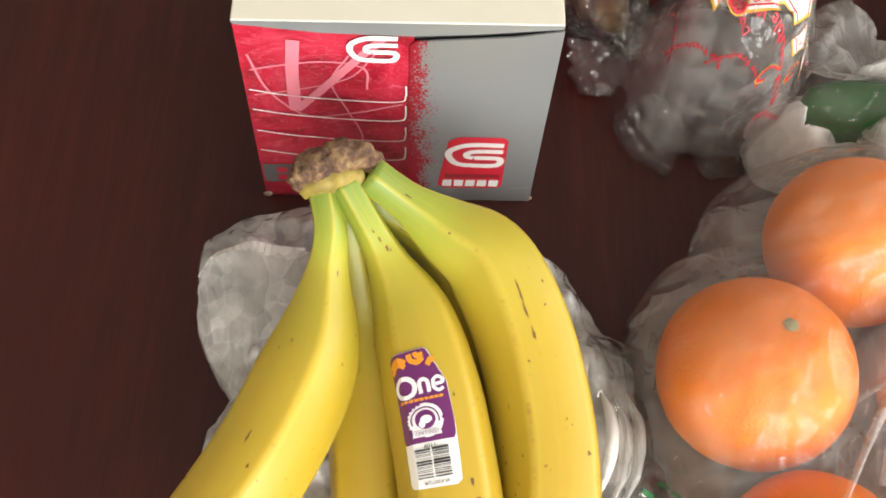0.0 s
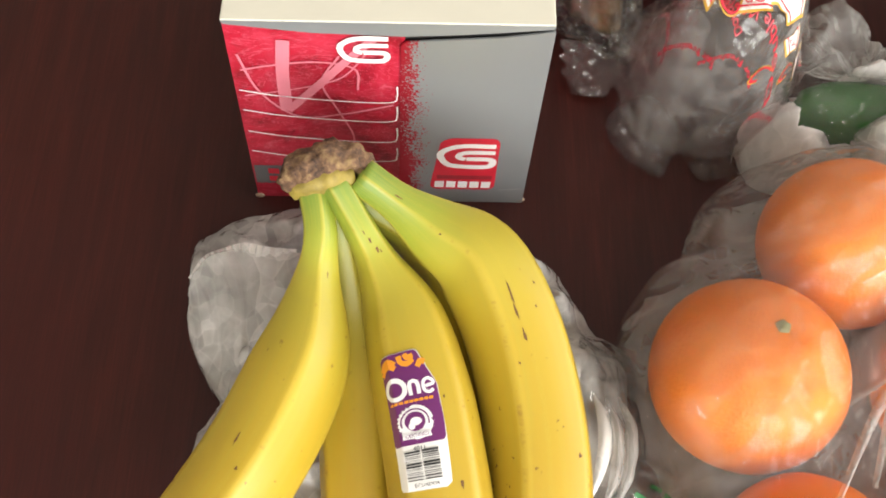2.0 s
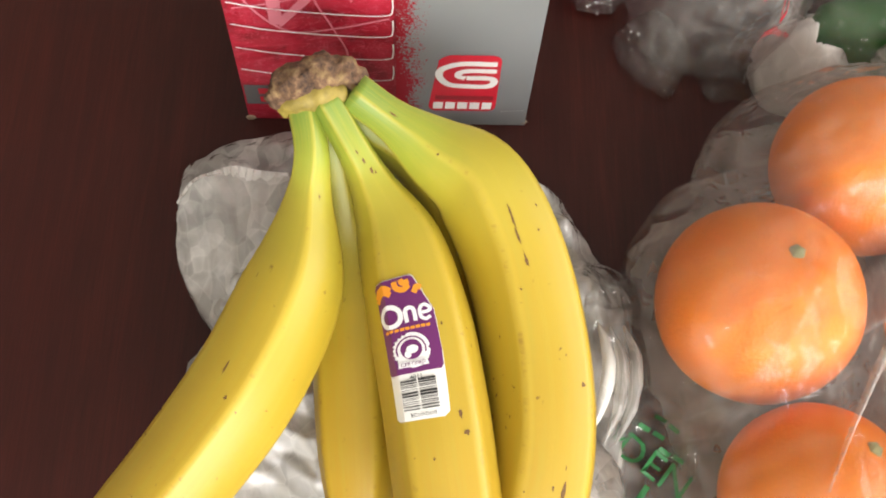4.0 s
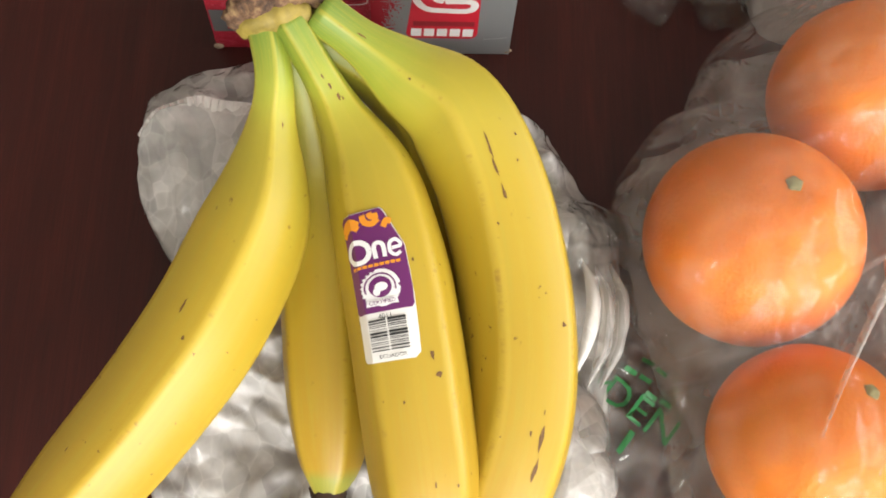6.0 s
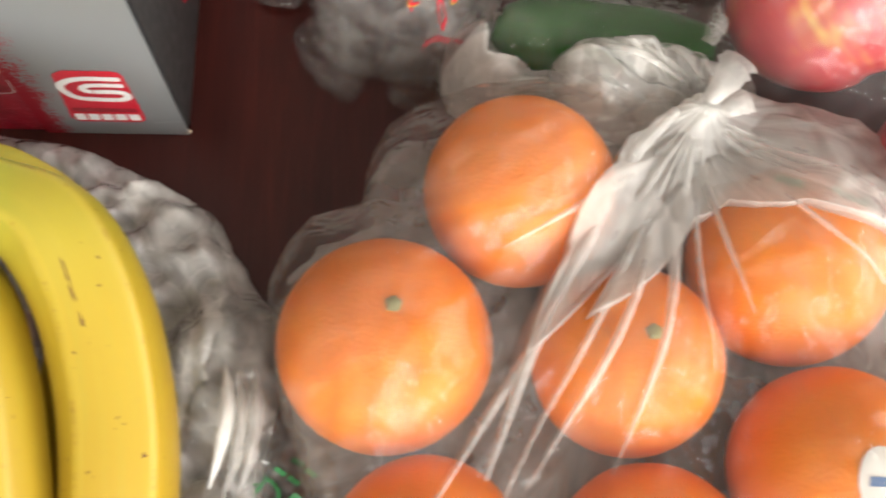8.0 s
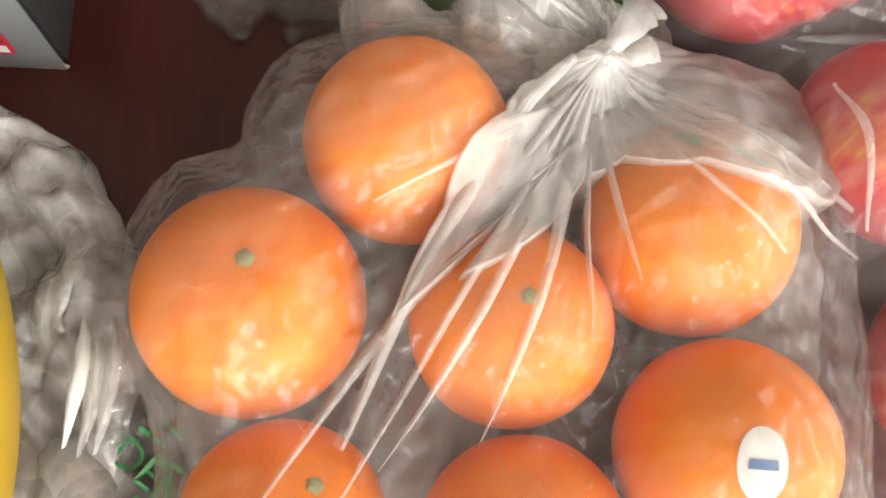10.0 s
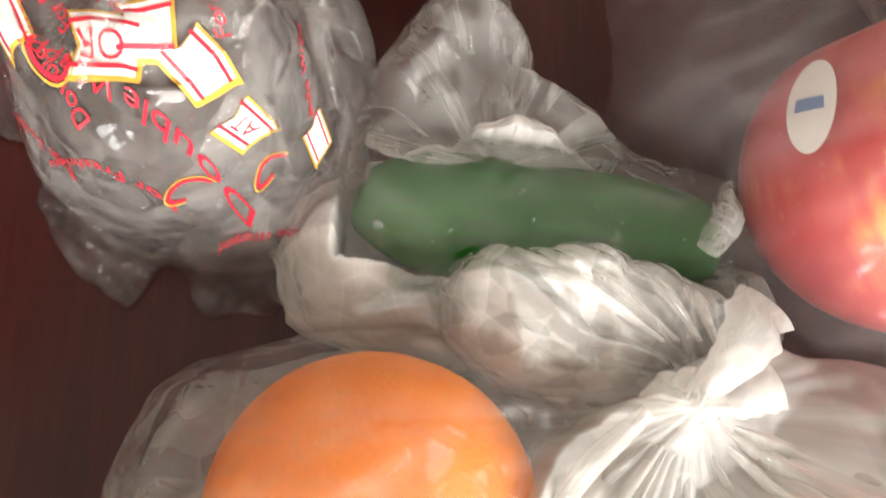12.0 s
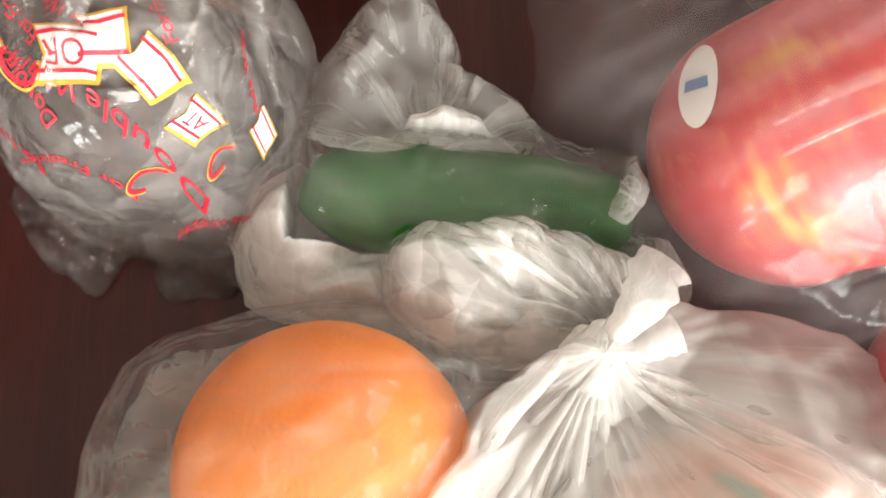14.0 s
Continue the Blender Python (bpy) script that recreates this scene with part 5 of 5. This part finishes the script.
def bread():
    loaf = thing("bread_loaf", (0.158, 0.437, 0), "brown bread loaf in a clear printed bag", "bread", turn=82)
    bm = block(-0.075, 0.075, -0.045, 0.045, 0.001, 0.085, 0.026, 5)
    for v in bm.verts:
        v.co += v.co.normalized() * 0.0025 * noise.noise(v.co * 60)
    part("crust", bm, CRUST, loaf, "", True)
    b = thing("bread_bag", (0, 0, 0), "clear cellophane bread bag with red print, twisted at its end", "plastic bag")
    # the film round the loaf
    bm = block(-0.079, 0.079, -0.0485, 0.0485, 0.0008, 0.0895, 0.027, 6)
    bmesh.ops.subdivide_edges(bm, edges=bm.edges[:], cuts=3, use_grid_fill=True)
    rot = Matrix.Rotation(radians(82), 3, "Z")
    for v in bm.verts:
        v.co += v.co.normalized() * 0.002 * facets(v.co.x + v.co.z, v.co.y, 2.0, 40)
        v.co = rot @ v.co + Vector((0.158, 0.437, 0))
        v.co.z = max(v.co.z, 0.0008)
    part("loaf_film", bm, FILM_CLEAR, b, "", True)
    hang = [(0.098, 0.352), (0.096, 0.325), (0.100, 0.303), (0.108, 0.294), (0.125, 0.288), (0.142, 0.287), (0.158, 0.289), (0.168, 0.295), (0.178, 0.308), (0.180, 0.335), (0.175, 0.362), (0.14, 0.372), (0.11, 0.37)]
    sheet("twisted_end", (0.136, 0.320), hang, bread_height, FILM_BREAD, b, 90, 280, 0.004, 0.01, 0.04)
    # the clear tips that reach the table
    lobe("loose_tip", [(0.087, 0.3072), (0.090, 0.299), (0.0955, 0.290), (0.105, 0.282), (0.1137, 0.2758), (0.1175, 0.281), (0.1204, 0.2861), (0.124, 0.2965), (0.118, 0.308), (0.100, 0.314)], lambda x, y: 0.003 + 0.5 * max(0.0, y - 0.277) + 0.005 * facets(x, y, 1.4, 62), FILM_CLEAR, b, 0.0012, 0.25, 0.02, None, "clear loose corner of film")
    lobe("loose_tip", [(0.1265, 0.293), (0.130, 0.283), (0.1341, 0.2748), (0.1445, 0.2765), (0.1535, 0.2755), (0.156, 0.288), (0.150, 0.300), (0.132, 0.301)], lambda x, y: 0.003 + 0.4 * max(0.0, y - 0.277) + 0.004 * facets(x, y, 6.4, 62), FILM_CLEAR, b, 0.0012, 0.25, 0.02)
    for i, (p, w) in enumerate((([(0.15, 0.345, 0.085), (0.152, 0.328, 0.094), (0.156, 0.312, 0.088), (0.163, 0.298, 0.066)], 0.006), ([(0.14, 0.35, 0.085), (0.139, 0.33, 0.099), (0.136, 0.314, 0.108), (0.13, 0.3, 0.098)], 0.006), ([(0.165, 0.35, 0.07), (0.168, 0.33, 0.072), (0.172, 0.315, 0.06)], 0.005), ([(0.12, 0.35, 0.075), (0.116, 0.33, 0.082), (0.112, 0.312, 0.07)], 0.005))):
        ribbon("pleat", p, [w * 0.6, w, w, w * 0.3], FILM_CLEAR, b, 0.003, i * 1.3)

    def put(bm, cx, cy, turn, off, mat, name, label=""):
        """Lays a flat print on the film, true to length on its slope."""
        m = Matrix.Rotation(radians(turn), 3, "Z")
        e = 0.006
        g = Vector(((bread_height(cx + e, cy) - bread_height(cx - e, cy)) / (2 * e), (bread_height(cx, cy + e) - bread_height(cx, cy - e)) / (2 * e), 0))
        steep = g.length
        up = g.normalized() if steep > 1e-6 else Vector((1, 0, 0))
        bmesh.ops.triangulate(bm, faces=bm.faces[:])
        for v in bm.verts:
            q = m @ Vector((v.co.x, v.co.y, 0))
            q += up * q.dot(up) * (1 / math.sqrt(1 + steep * steep) - 1)
            x, y = q.x + cx, q.y + cy
            v.co = Vector((x, y, bread_height(x, y) + off))
        return part(name, bm, mat, b, label)

    for text, big, x, y, turn in (("Double Wrapped", 0.0064, 0.1340, 0.2995, 150), ("For Freshness", 0.0050, 0.1120, 0.2990, 155), ("Double Wrapped", 0.0046, 0.1560, 0.2885, 172), ("For Freshness", 0.0048, 0.1190, 0.3200, 128),
                                  ("Double Wrapped", 0.0046, 0.1660, 0.3170, 130), ("For Freshness", 0.0044, 0.1370, 0.3290, 195), ("Double Wrapped", 0.0046, 0.1120, 0.3340, 104), ("Double Wrapped", 0.0044, 0.1420, 0.3430, 70),
                                  ("For Freshness", 0.0046, 0.1280, 0.2900, 165), ("Double Wrapped", 0.0046, 0.1200, 0.3080, 122), ("Double Wrapped", 0.0044, 0.1320, 0.3160, 142), ("For Freshness", 0.0044, 0.1500, 0.3200, 112), ("Double Wrapped", 0.0044, 0.1050, 0.3180, 100)):
        put(letters(text, big), x, y, turn, 0.0012, INK_RED, "printed_word", "red print")

    def banner(x, y, turn, long, wide, text=""):
        """A white printed ribbon with a gold edge and two red lines."""
        for k, mat, off in ((1.0, INK_GOLD, 0.0012), (0.86, STICKER, 0.0016)):
            a, c = long / 2 - (1 - k) * wide / 2, wide / 2 * k
            put(laid(flat([(-a, -c), (a, -c), (a - 0.2 * wide, 0), (a, c), (-a, c)]), lambda u, v: (u, v, 0), 0.0015), x, y, turn, off, mat, "banner", "white banner print with red lines and gold edge" if mat == STICKER else "")
        for o in (-0.3, 0.3):
            put(band([(-0.47 * long, o * wide), (0, o * wide), (0.44 * long, o * wide)], 0.07 * wide), x, y, turn, 0.0020, INK_RED, "banner_line")
        if text:
            put(letters(text, 0.55 * wide), x, y, turn, 0.0020, INK_RED, "banner_word")

    banner(0.1335, 0.3060, 176, 0.0150, 0.0125, "OR")
    banner(0.1410, 0.3090, 186, 0.0110, 0.0120)
    banner(0.1495, 0.3045, 132, 0.0130, 0.0105)
    banner(0.1560, 0.3000, 146, 0.0140, 0.0105, "AT.")
    banner(0.1270, 0.3300, 140, 0.0120, 0.0090)
    banner(0.1680, 0.3080, 150, 0.0140, 0.0085)
    banner(0.1150, 0.3120, 120, 0.0130, 0.0090)
    for x, y, turn in ((0.1595, 0.2975, 60), (0.1235, 0.3050, 120), (0.1440, 0.2890, 20), (0.1130, 0.3420, 80)):
        put(band([(0.0048 * math.cos(a), 0.0030 * math.sin(a)) for a in np.linspace(0.3, 4.4, 20)], 0.0009), x, y, turn, 0.0016, INK_RED, "print_ring")
        put(band([(0.0058 * math.cos(a), 0.0040 * math.sin(a)) for a in np.linspace(0.3, 4.4, 20)], 0.0004), x, y, turn, 0.0017, INK_GOLD, "print_ring")


bread()


def snack_pack():
    b = thing("snack_pack", (0, 0, 0), "clear pack of brown food with a blue-grey label beside the carton", "food pack")
    crumple("contents", (0.083, 0.395, 0.024), (0.020, 0.050, 0.024), FILLING, b, 3.8, 70, 0.25, 4, "brown and beige crumbly food")
    crumple("pouch", (0.085, 0.385, 0.024), (0.026, 0.060, 0.029), FILM_CLEAR, b, 5.1, 45, 0.3, 4, "clear shiny pouch")
    ribbon("sealed_end", [(0.083, 0.345, 0.018), (0.081, 0.334, 0.010), (0.080, 0.324, 0.002)], [0.034, 0.030, 0.018], FILM_CLEAR, b, 0.003, 2.0, "flat sealed end", 13)
    lab = laid(flat([(0.068, 0.352), (0.090, 0.350), (0.0905, 0.3575), (0.0685, 0.3595)]), lambda x, y: (x, y, 0.054), 0.003)
    part("label", lab, INK_BLUE, b, "small blue-grey label")
    part("label_mark", laid(flat(oval(0.085, 0.3545, 0.002, 0.002)), lambda x, y: (x, y, 0.0546)), STICKER, b)


snack_pack()
